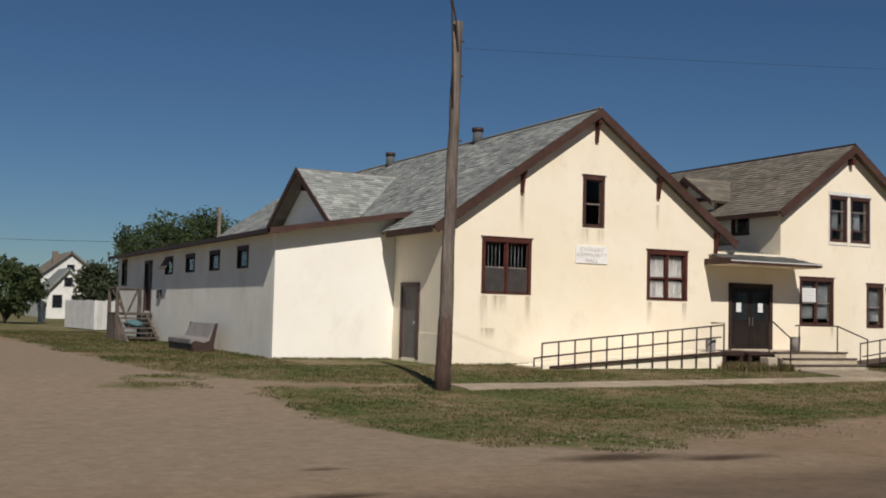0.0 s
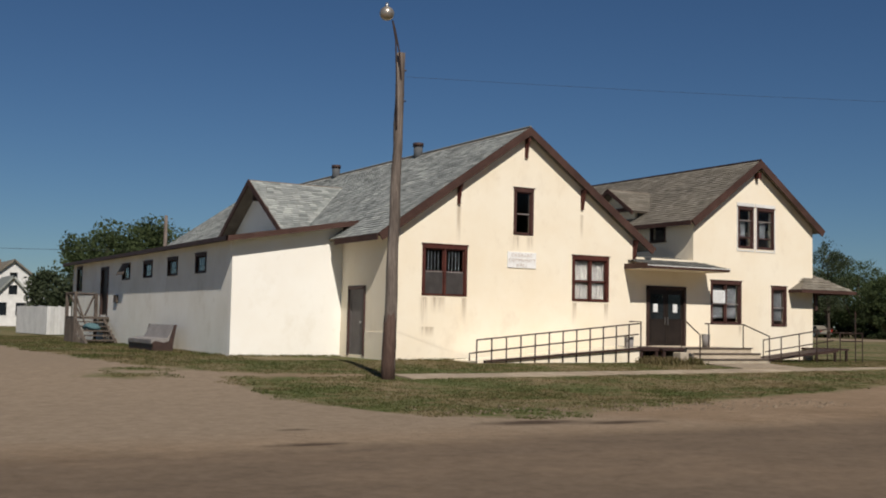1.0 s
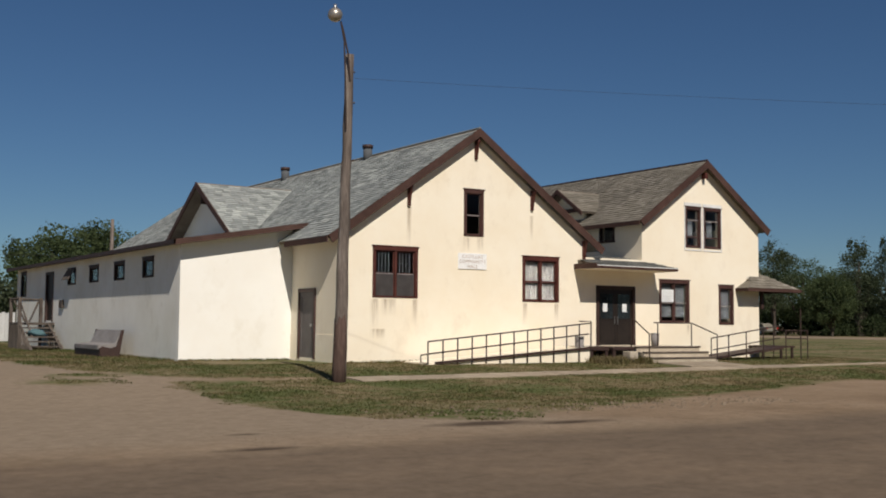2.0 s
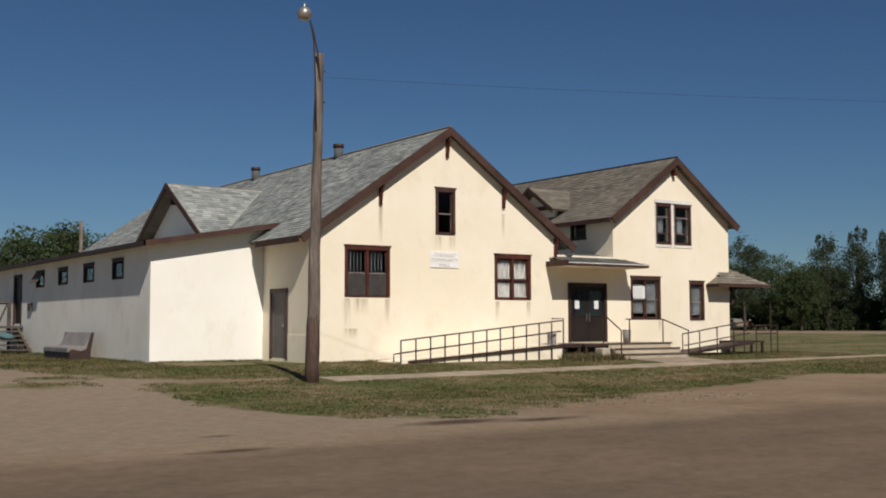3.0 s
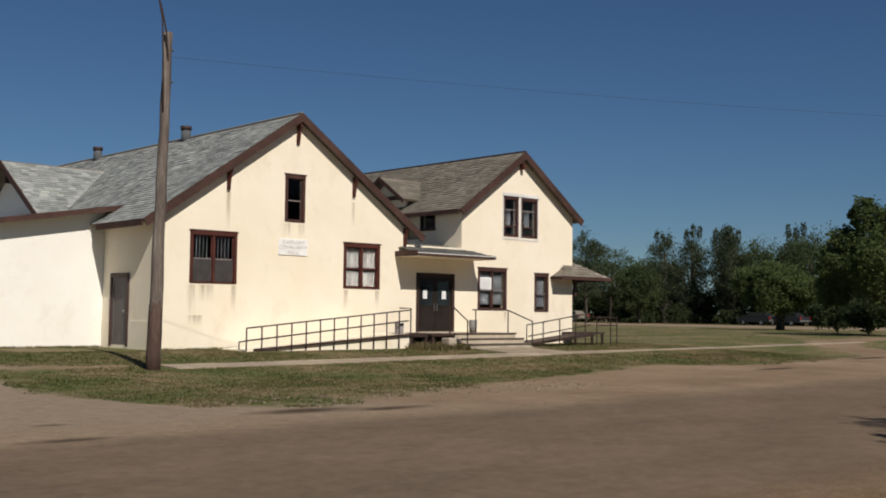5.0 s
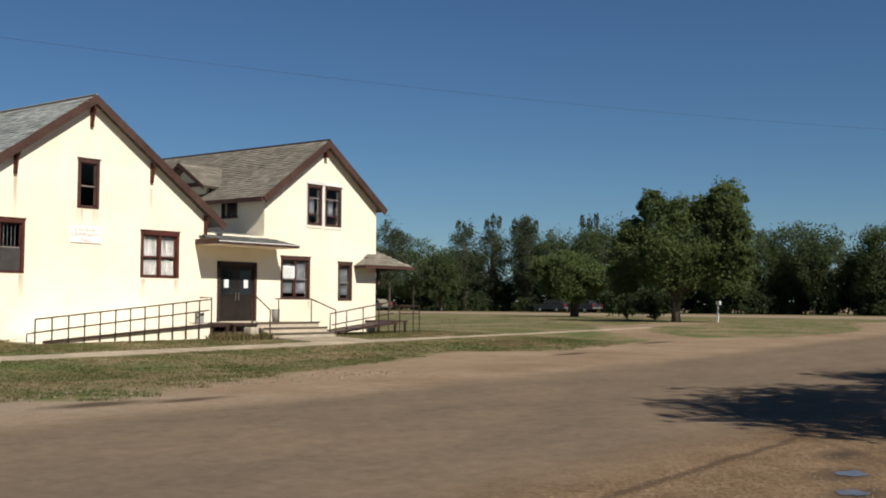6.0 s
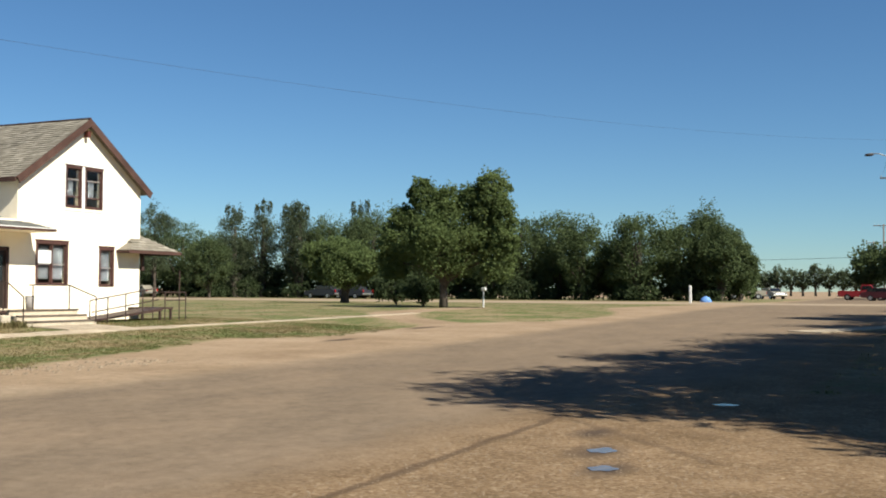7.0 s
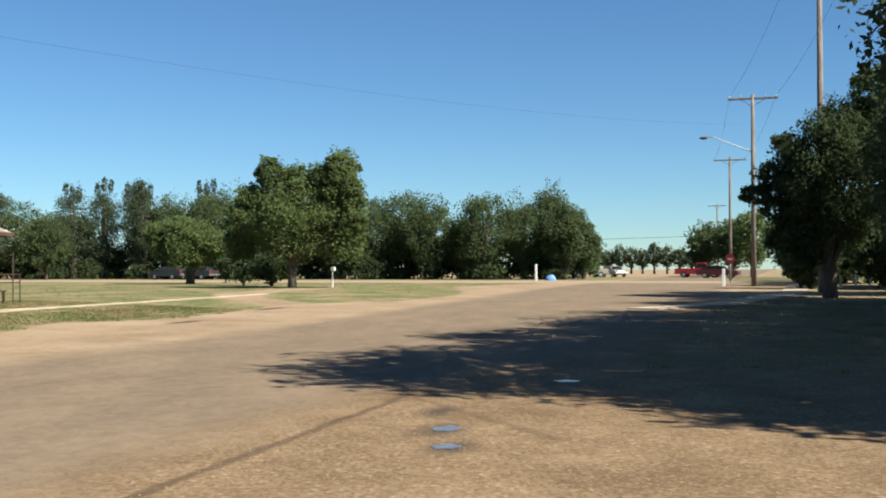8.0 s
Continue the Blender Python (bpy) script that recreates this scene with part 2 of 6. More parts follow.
M_LAMPRED = worn("red_lamp_lens", (0.35, 0.01, 0.01), (0.4, 0.02, 0.02), 3.0, 0.2)
M_SIGNRED = worn("red_sign", (0.12, 0.012, 0.012), (0.16, 0.016, 0.016), 3.0, 0.5)
M_LEAF = leaf_mat("elm_leaf", [(0.0, (0.105, 0.14, 0.056)), (0.5, (0.122, 0.16, 0.064)), (1.0, (0.142, 0.182, 0.077))])
M_LEAF_D = leaf_mat("dark_leaf", [(0.0, (0.08, 0.108, 0.052)), (0.5, (0.092, 0.122, 0.058)), (1.0, (0.108, 0.138, 0.068))])
M_LEAF_G = leaf_mat("grey_green_leaf", [(0.0, (0.07, 0.09, 0.055)), (0.5, (0.09, 0.115, 0.068)), (1.0, (0.12, 0.14, 0.09))])
LAWN_STOPS = [(0.36, (0.08, 0.1, 0.036)), (0.455, (0.112, 0.122, 0.048)), (0.51, (0.16, 0.138, 0.07)), (0.61, (0.25, 0.195, 0.118))]


def lawn_colour(nt, pos):
    """Green and straw-dry patches a metre or two across, broken up by smaller ones."""
    wide = noise_node(nt, 0.33, 3, 0.5, pos)
    close = noise_node(nt, 1.5, 6, 0.75, pos, (1.0, 1.3, 1.0))
    both = nt.nodes.new("ShaderNodeMix")
    both.inputs[0].default_value = 0.55
    nt.links.new(wide.outputs[0], both.inputs[2])
    nt.links.new(close.outputs[0], both.inputs[3])
    rp = ramp(nt, LAWN_STOPS)
    nt.links.new(both.outputs[0], rp.inputs[0])
    return rp.outputs[0]


def blade_mat():
    m, nt, b, geo = base_mat("grass_blade", 0.9, 0, 0.06)
    own = ramp(nt, [(0.0, (0.8, 0.85, 0.75)), (1.0, (1.3, 1.25, 1.2))])
    nt.links.new(geo.outputs["Random Per Island"], own.inputs[0])
    col = mix(nt, 1.0, lawn_colour(nt, geo.outputs["Position"]), own.outputs[0], "MULTIPLY")
    nt.links.new(col, b.inputs["Base Color"])
    tr = nt.nodes.new("ShaderNodeBsdfTranslucent")
    nt.links.new(col, tr.inputs[0])
    ms = nt.nodes.new("ShaderNodeMixShader")
    ms.inputs[0].default_value = 0.45
    nt.links.new(b.outputs[0], ms.inputs[1])
    nt.links.new(tr.outputs[0], ms.inputs[2])
    nt.links.new(ms.outputs[0], nt.nodes["Material Output"].inputs[0])
    return m


M_GRASS = blade_mat()
M_STREET_LEAF = leaf_mat("street_tree_leaf", [(0.0, (0.052, 0.072, 0.036)), (0.5, (0.062, 0.084, 0.042)), (1.0, (0.076, 0.098, 0.05))])
M_STONE = worn("gravel_stone", (0.14, 0.10, 0.066), (0.24, 0.185, 0.13), 9.0, 0.95, fine=60)
M_WATER = worn("puddle_water", (0.10, 0.078, 0.058), (0.15, 0.118, 0.09), 6.0, 0.12, fine=14, relief=0.0, spec=0.3)


def ground_mat():
    """Dirt and gravel, dusty asphalt and dry lawn, by two painted-on cover maps with broken edges."""
    m, nt, b, geo = base_mat("ground", 0.97, 0, 0.1)
    pos = geo.outputs["Position"]
    n1 = noise_node(nt, 0.35, 6, 0.65, pos)
    dirt = ramp(nt, [(0.3, (0.195, 0.136, 0.087)), (0.5, (0.255, 0.184, 0.122)), (0.72, (0.31, 0.232, 0.16))])
    nt.links.new(n1.outputs[0], dirt.inputs[0])
    n2 = noise_node(nt, 5.0, 8, 0.82, pos)
    dr2 = ramp(nt, [(0.32, (0.75, 0.735, 0.71)), (0.68, (1.19, 1.18, 1.17))])
    nt.links.new(n2.outputs[0], dr2.inputs[0])
    dirt_c = mix(nt, 1.0, dirt.outputs[0], dr2.outputs[0], "MULTIPLY")
    n3 = noise_node(nt, 0.7, 6, 0.7, pos, (0.6, 1.1, 1))
    asp = ramp(nt, [(0.3, (0.142, 0.107, 0.077)), (0.5, (0.167, 0.125, 0.088)), (0.72, (0.205, 0.15, 0.104))])
    nt.links.new(n3.outputs[0], asp.inputs[0])
    asp_c = mix(nt, 1.0, asp.outputs[0], dr2.outputs[0], "MULTIPLY")
    lawn_c = mix(nt, 1.0, lawn_colour(nt, pos), dr2.outputs[0], "MULTIPLY")

    def cover(attr, lo, hi, amp):
        at = nt.nodes.new("ShaderNodeAttribute")
        at.attribute_name = attr
        ad = nt.nodes.new("ShaderNodeMath")
        ad.operation = "MULTIPLY_ADD"
        nz = noise_node(nt, 1.6, 6, 0.75, pos)
        nt.links.new(nz.outputs[0], ad.inputs[0])
        ad.inputs[1].default_value = amp
        nt.links.new(at.outputs["Fac"], ad.inputs[2])
        mr = nt.nodes.new("ShaderNodeMapRange")
        mr.inputs[1].default_value, mr.inputs[2].default_value = lo + amp * 0.5, hi + amp * 0.5
        nt.links.new(ad.outputs[0], mr.inputs[0])
        return mr.outputs[0]

    col = mix(nt, cover("asphalt_cover", -0.5, 0.5, 1.6), dirt_c, asp_c)
    col = mix(nt, cover("apron_cover", -0.8, 1.2, 1.6), col, mix(nt, 1.0, (0.272, 0.212, 0.152), dr2.outputs[0], "MULTIPLY"))
    # coarse reddish gravel: single pebbles with dark gaps
    vor = nt.nodes.new("ShaderNodeTexVoronoi")
    vor.inputs["Scale"].default_value = 34
    nt.links.new(pos, vor.inputs["Vector"])
    peb = ramp(nt, [(0.0, (0.115, 0.072, 0.04)), (0.45, (0.172, 0.114, 0.066)), (0.8, (0.215, 0.15, 0.092)), (1.0, (0.32, 0.24, 0.16))])
    nt.links.new(vor.outputs["Color"], peb.inputs[0])
    patch = ramp(nt, [(0.3, (0.68, 0.66, 0.62)), (0.7, (1.2, 1.2, 1.2))])
    nt.links.new(noise_node(nt, 1.1, 6, 0.7, pos).outputs[0], patch.inputs[0])
    peb_c = mix(nt, 1.0, peb.outputs[0], patch.outputs[0], "MULTIPLY")
    col = mix(nt, cover("gravel_cover", -0.6, 0.6, 1.4), col, peb_c)
    sp = nt.nodes.new("ShaderNodeSeparateXYZ")
    nt.links.new(pos, sp.inputs[0])

    def calc(op, *args):
        n = nt.nodes.new("ShaderNodeMath")
        n.operation = op
        for sock, v in zip(n.inputs, args):
            if isinstance(v, (int, float)):
                sock.default_value = v
            else:
                nt.links.new(v, sock)
        return n.outputs[0]

    # damp runnels worn into the gravel, a hand wide, that meet at a point
    wob = calc("MULTIPLY", calc("SUBTRACT", noise_node(nt, 2.2, 5, 0.7, pos).outputs[0], 0.5), 0.22)
    for slope, x_at, y_at, x_from, wide, much in ((0.02, -2.1, -22.74, -9.5, 0.09, 0.75), (0.84, -2.16, -22.73, -4.9, 0.13, 0.4)):
        off = calc("ADD", calc("SUBTRACT", sp.outputs[1], calc("MULTIPLY_ADD", sp.outputs[0], slope, y_at - slope * x_at)), wob)
        near = nt.nodes.new("ShaderNodeMapRange")
        near.inputs[1].default_value, near.inputs[2].default_value, near.inputs[3].default_value, near.inputs[4].default_value = wide * 0.3, wide, much, 0
        nt.links.new(calc("ABSOLUTE", off), near.inputs[0])
        span = calc("MULTIPLY", calc("GREATER_THAN", sp.outputs[0], x_from), calc("LESS_THAN", sp.outputs[0], x_at + 0.05))
        col = mix(nt, calc("MULTIPLY", near.outputs[0], span), col, (0.07, 0.045, 0.028))
    col = mix(nt, cover("dark_cover", 0.1, 0.7, 1.0), col, (0.075, 0.052, 0.036))
    col = mix(nt, cover("grass_cover", -0.12, 0.3, 1.5), col, lawn_c)
    nt.links.new(col, b.inputs["Base Color"])
    fine = noise_node(nt, 22, 5, 0.75, pos)
    bump(nt, b, fine.outputs[0], 0.6, 0.03)
    return m


M_GROUND = ground_mat()

# ---- building helpers ----
def thing(name, loc, label, category, group="", kind=""):
    ob = new(name)
    ob.matrix_basis = Matrix.Translation(loc)
    return tagged(ob, label, category, group, kind)


def part(name, bm, material, parent=None, label=""):
    me = bpy.data.meshes.new(name)
    bm.to_mesh(me)
    bm.free()
    me.materials.append(material)
    ob = new(name, me)
    ob.parent = parent
    return tagged(ob, label) if label else ob


def raw_part(name, verts, faces, material, parent=None, label=""):
    me = bpy.data.meshes.new(name)
    me.from_pydata(verts, [], faces)
    me.materials.append(material)
    ob = new(name, me)
    ob.parent = parent
    return tagged(ob, label) if label else ob


def box(bm, x0, y0, z0, x1, y1, z1, bevel=0.0, m=None):
    g = bmesh.ops.create_cube(bm, size=1.0)
    vs = g["verts"]
    for v in vs:
        v.co = Vector((x0 + (v.co.x + 0.5) * (x1 - x0), y0 + (v.co.y + 0.5) * (y1 - y0), z0 + (v.co.z + 0.5) * (z1 - z0)))
    if bevel:
        es = list({e for v in vs for e in v.link_edges})
        r = bmesh.ops.bevel(bm, geom=es, offset=bevel, segments=1, affect="EDGES")
        vs = list({v for f in r["faces"] for v in f.verts} | {v for v in vs if v.is_valid})
    if m is not None:
        bmesh.ops.transform(bm, matrix=m, verts=vs)
    return bm


def newbox(*a, **k):
    return box(bmesh.new(), *a, **k)


def tube(bm, pts, radii, n=8, cap=True):
    rings = []
    pts = [Vector(p) for p in pts]
    for i, p in enumerate(pts):
        d = (pts[min(i + 1, len(pts) - 1)] - pts[max(i - 1, 0)]).normalized()
        a = d.orthogonal().normalized() if i == 0 else (a - d * a.dot(d)).normalized()
        c = d.cross(a)
        r = radii[i] if isinstance(radii, (list, tuple)) else radii
        rings.append([bm.verts.new(p + r * (math.cos(2 * math.pi * k / n) * a + math.sin(2 * math.pi * k / n) * c)) for k in range(n)])
    for ra, rb in zip(rings, rings[1:]):
        for k in range(n):
            f = bm.faces.new((ra[k], ra[(k + 1) % n], rb[(k + 1) % n], rb[k]))
            f.smooth = n > 6
    if cap:
        bm.faces.new(rings[0][::-1])
        bm.faces.new(rings[-1])
    return bm


def prism(bm, poly, axis, a, b):
    """A solid from a polygon, swept along an axis from a to b; poly gives the other two coordinates in axis order."""
    def at(p, t):
        c = list(p)
        c.insert(axis, t)
        return Vector(c)
    va = [bm.verts.new(at(p, a)) for p in poly]
    vb = [bm.verts.new(at(p, b)) for p in poly]
    bm.faces.new(va)
    bm.faces.new(vb[::-1])
    for i in range(len(poly)):
        j = (i + 1) % len(poly)
        bm.faces.new((va[j], va[i], vb[i], vb[j]))
    bmesh.ops.recalc_face_normals(bm, faces=bm.faces)
    return bm


def wall_mesh(u0, u1, base, tops, openings, thick, m):
    """A wall in the plane y = 0 of m, u to the right, y inward; tops: (u, z) outline of its head; openings (u0, z0, u1, z1) go through it."""
    bm = bmesh.new()
    def top(u):
        for (a, za), (b, zb) in zip(tops, tops[1:]):
            if a - 1e-6 <= u <= b + 1e-6:
                return za + (zb - za) * (u - a) / (b - a)
        return tops[-1][1]
    cuts = sorted({u0, u1, *[u for u, _ in tops if u0 < u < u1], *[o[0] for o in openings], *[o[2] for o in openings]})
    def quad(*ps):
        bm.faces.new([bm.verts.new(p) for p in ps])
    for a, b in zip(cuts, cuts[1:]):
        mid = (a + b) / 2
        spans, z = [], base
        for o in sorted((o for o in openings if o[0] < mid < o[2]), key=lambda o: o[1]):
            spans.append((z, z, o[1], o[1]))
            z = o[3]
        spans.append((z, z, top(a), top(b)))
        for za, zb, ta, tb in spans:
            quad((a, 0, za), (b, 0, zb), (b, 0, tb), (a, 0, ta))
            quad((b, thick, zb), (a, thick, za), (a, thick, ta), (b, thick, tb))
        quad((a, 0, top(a)), (b, 0, top(b)), (b, thick, top(b)), (a, thick, top(a)))
    for a, za, b, zb in openings:
        quad((a, 0, za), (a, 0, zb), (a, thick, zb), (a, thick, za))
        quad((b, 0, zb), (b, 0, za), (b, thick, za), (b, thick, zb))
        quad((a, 0, za), (a, thick, za), (b, thick, za), (b, 0, za))
        quad((a, 0, zb), (b, 0, zb), (b, thick, zb), (a, thick, zb))
    for u in (u0, u1):
        quad((u, 0, base), (u, thick, base), (u, thick, top(u)), (u, 0, top(u)))
    bmesh.ops.remove_doubles(bm, verts=bm.verts, dist=1e-5)
    bmesh.ops.transform(bm, matrix=m, verts=bm.verts)
    return bm


def window(parent, m, u0, z0, u1, z1, mat, sashes=2, rail=0.5, case=0.09, style="", label="", sill=True, rails=(), drape=False):
    """A window in an opening: casing proud of the wall, sill, sashes with a meeting rail, panes, what stands behind them."""
    bm = bmesh.new()
    e = 0.03
    for b in ((u0 - e, -0.035, z1 - case + e, u1 + e, 0.06, z1 + e + 0.03), (u0 - e, -0.03, z0, u0 - e + case, 0.06, z1 - case + e), (u1 + e - case, -0.03, z0, u1 + e, 0.06, z1 - case + e)):
        box(bm, *b, bevel=0.006)
    box(bm, u0 - e - 0.035, -0.05, z1 + e + 0.031, u1 + e + 0.035, 0.0, z1 + e + 0.055)
    bm.transform(m)
    frame_ob = part("window_frame", bm, mat, parent, label)
    k_ = 1.0 if sill else 0.45
    bm = newbox(u0 - 0.07 * k_, -0.06 * k_, z0 - 0.05 * k_, u1 + 0.07 * k_, 0.06, z0 + 0.004, bevel=0.006)
    bm.transform(m)
    part("window_sill", bm, mat, frame_ob)
    a, b = u0 - e + case, u1 + e - case
    w = (b - a) / sashes
    mul = 0.06 if sashes > 1 else 0
    if sashes > 1:
        bm = newbox((a + b) / 2 - mul / 2, -0.02, z0 + 0.004, (a + b) / 2 + mul / 2, 0.06, z1 - case + e, bevel=0.005)
        bm.transform(m)
        part("mullion", bm, mat, frame_ob)
    zt = z1 - case + e
    zm = z0 + (zt - z0) * rail
    for k in range(sashes):
        sa, sb = a + k * w + (mul / 2 if k else 0), a + (k + 1) * w - (mul / 2 if k < sashes - 1 else 0)
        bm = bmesh.new()
        t = 0.036
        for q in ((sa, z0 + 0.004, sb, z0 + t + 0.02), (sa, zt - t, sb, zt), (sa, z0 + 0.01, sa + t, zt), (sb - t, z0 + 0.01, sb, zt), (sa, zm - 0.025, sb, zm + 0.025)):
            box(bm, q[0], 0.02, q[1], q[2], 0.055, q[3])
        if style == "dark":
            for q in rails:
                zq = z0 + (zt - z0) * q
                box(bm, sa, 0.02, zq - 0.02, sb, 0.055, zq + 0.02)
        bm.transform(m)
        sash_ob = part("sash", bm, mat, frame_ob)
        # thin pale strip: the highlight along the meeting rail, put in as colour
        if style in ("bars", "dark", "blind", "paper"):
            bm = newbox(sa + t, 0.012, zm - 0.012, sb - t, 0.019, zm + 0.012)
            bm.transform(m)
            part("rail_highlight", bm, M_SEAT, sash_ob, "pale strip coloured as the highlight on the meeting rail")
        if style == "dark" and drape:
            w3 = (sb - sa) * 0.3
            bm = newbox((sa + sb) / 2 - w3 * 0.7, 0.13, z0 + (zt - z0) * 0.3, (sa + sb) / 2 + w3 * 0.6, 0.135, z0 + (zt - z0) * 0.7)
            bm.transform(m)
            part("curtain", bm, M_COOL_GREY, frame_ob, "dim grey curtain behind the glass")
        for za, zb in ((z0 + 0.02, zm), (zm, zt)):
            bm = newbox(sa + 0.02, 0.035, za, sb - 0.02, 0.042, zb)
            bm.transform(m)
            pane = part("pane", bm, M_GLASS, frame_ob)
            pane.visible_shadow = False
        if style == "bars":
            for i in range(1, 5):
                u = sa + t + (sb - sa - 2 * t) * i / 5
                bm = newbox(u - 0.009, 0.07, zm, u + 0.009, 0.085, zt)
                bm.transform(m)
                part("muntin", bm, M_COOL_GREY, frame_ob, "grey upright bar behind the glass")
            bm = newbox(sa + 0.03, 0.012, z0 + 0.03, sb - 0.03, 0.018, zm - 0.02)
            bm.transform(m)
            part("insect_screen", bm, M_MESH, frame_ob, "grey insect screen")
        if style == "curtain":
            bm = bmesh.new()
            n = 26
            for zc0, zc1 in ((z0 + 0.03, zm - 0.07), (zm + 0.0, zt - 0.03)):
                prev = None
                for i in range(n + 1):
                    u = sa + 0.03 + (sb - sa - 0.06) * i / n
                    y = 0.14 + 0.045 * math.sin(i * 1.9)
                    cur = (bm.verts.new((u, y, zc0)), bm.verts.new((u, y, zc1)))
                    if prev:
                        bm.faces.new((prev[0], cur[0], cur[1], prev[1]))
                    prev = cur
            bm.transform(m)
            part("curtain", bm, M_CURTAIN, frame_ob, "gathered white lace curtain")
        # blind and paper styles: the grey sheet imitates sky reflected in the panes
        if style in ("shade", "blind", "paper"):
            bm = newbox(sa + 0.03, 0.12, z0 + (zt - z0) * (0.42 if style == "shade" else 0.14), sb - 0.03, 0.125, zt)
            bm.transform(m)
            part("blind_and_reflection", bm, M_BLIND if style == "shade" else M_COOL_GREY, frame_ob, "half-drawn grey blind, doubling as the sky reflected in the panes")
        if style == "paper" and k == 0:
            bm = newbox(sa + 0.02, 0.004, zm + 0.03, sb + 0.0, 0.011, zm + 0.45)
            bm.transform(m)
            notice = part("paper_notice", bm, M_PAPER, frame_ob, "white printed notice behind the glass")
            for i in range(5):
                bm = newbox(sa + 0.08, 0.001, zm + 0.08 + i * 0.07, sb - 0.08 - 0.05 * (i % 2), 0.0036, zm + 0.09 + i * 0.07)
                bm.transform(m)
                part("text_bar", bm, M_SEAT, notice)
    return frame_ob


def roof_slope(bm_deck, e0, e1, r0, r1, thick=0.1):
    """A sloping slab from eave e0-e1 up to ridge r0-r1, its top at those points."""
    pts = [Vector(p) for p in (e0, e1, r1, r0)]
    nrm = (pts[1] - pts[0]).cross(pts[3] - pts[0]).normalized()
    if nrm.z < 0:
        nrm = -nrm
    va = [bm_deck.verts.new(p) for p in pts]
    vb = [bm_deck.verts.new(p - nrm * thick) for p in pts]
    bm_deck.faces.new(va)
    bm_deck.faces.new(vb[::-1])
    for i in range(4):
        j = (i + 1) % 4
        bm_deck.faces.new((va[i], vb[i], vb[j], va[j]))
    bmesh.ops.recalc_face_normals(bm_deck, faces=bm_deck.faces)
    return bm_deck


def shingles(origin, along, up, length, rise, keep=None, tab=0.30, course=0.15, seed=1):
    """Rows of overlapping tabs on a slope: origin at the eave's start, unit vectors along the eave and up the slope."""
    rng = random.Random(seed)
    o, a, u = Vector(origin), Vector(along), Vector(up)
    nrm = a.cross(u).normalized()
    if nrm.z < 0:
        nrm = -nrm
    out = []
    rows_n = int(rise / course)
    for r in range(rows_n):
        s = -rng.random() * tab
        while s < length:
            w = tab * rng.uniform(0.75, 1.2)
            s0, s1 = max(s, 0), min(s + w - 0.012, length)
            s += w
            if s1 - s0 < 0.05:
                continue
            c = (s0 + s1) / 2
            v0 = r * course - rng.uniform(0, 0.012)
            v1 = min((r + 1) * course + 0.02, rise)
            if keep and not keep(c, (v0 + v1) / 2):
                continue
            t = 0.016 + rng.uniform(0, 0.012)
            out.append([o + a * s0 + u * v0 + nrm * t, o + a * s1 + u * v0 + nrm * (t + rng.uniform(-0.003, 0.003)), o + a * s1 + u * v1 + nrm * 0.006, o + a * s0 + u * v1 + nrm * 0.006,
                        o + a * s0 + u * v0 + nrm * 0.001, o + a * s1 + u * v0 + nrm * 0.001])
    return out


def shingle_part(name, tabs, material, parent, label=""):
    verts, faces = [], []
    for t in tabs:
        k = len(verts)
        verts.extend([tuple(v) for v in t])
        faces.extend([(k, k + 1, k + 2, k + 3), (k + 4, k + 5, k + 1, k)])
    ob = raw_part(name, verts, faces, material, parent, label)
    return tagged(ob, kind="stuff")

# ---- ground ----
def smooth(v):
    v = min(1.0, max(0.0, v))
    return v * v * (3 - 2 * v)


def ground_z(x, y):
    road = -0.32 + 0.42 * smooth(x / 60)
    lawn = 0.1 * smooth((x - 20) / 30)
    return road + (lawn - road) * smooth((y + 9.5) / 9)


def line(pts, v):
    return float(np.interp(v, [p[0] for p in pts], [p[1] for p in pts]))


LAWN_EDGE = [(-7.2, -7.5), (-6.6, -9.8), (-6.0, -12.2), (-5.0, -13.1), (-3.8, -13.3), (-1.3, -12.3), (2.2, -11.1), (6.2, -10.0), (9.5, -8.9), (11.2, -8.5), (12.6, -10.2), (16, -10.0), (20.5, -9.6), (22.5, -9.0), (25.2, -10.6), (27.2, -12.2), (34.8, -12.8), (40, -11.4), (48.8, -8.2), (66, -11)]
DRIVE = [(22.6, -10.6), (24.4, -8.2), (27.6, -5.0), (31.5, -2.9), (36.5, -2.1), (42.5, -2.2)]


def drive_gap(x, y):
    """Metres from the sandy drive that cuts the lawn's corner."""
    best = 99.0
    for (ax, ay), (bx, by) in zip(DRIVE, DRIVE[1:]):
        k = max(0.0, min(1.0, ((x - ax) * (bx - ax) + (y - ay) * (by - ay)) / ((bx - ax) ** 2 + (by - ay) ** 2)))
        best = min(best, math.hypot(x - ax - k * (bx - ax), y - ay - k * (by - ay)))
    return best


LAWN_LEFT = [(-14, -6.9), (-4.8, -6.4), (-4.0, -5.9), (-3.2, -6.4), (-1.5, -7.6), (1.7, -7.8), (17.5, -8.4), (60, -10)]


def lawn_cover(x, y):
    d = min(y - line(LAWN_EDGE, x), x - line(LAWN_LEFT, y), 66 - x)
    if x < -1.5:
        d = min(d, abs(y + 4.45 + 0.12 * (x + 4.3)) - (0.1 + 0.13 * max(0.0, -3.6 - x)))
    if 18 < x < 48:
        d = min(d, drive_gap(x, y) - 1.0)
    d = max(d, 0.6 - math.hypot((x + 8.3) * 0.75, (y + 4.3)), 0.45 - math.hypot((x + 7.5) * 0.5, y + 2.9))
    d = max(d, min(-25.0 - y, x - 2.0, 0.02))
    d = max(d, min(x - 84, 130 - x, 1.5) if y > -12 or y < -22 else -2)
    return max(-2.5, min(2.5, d))


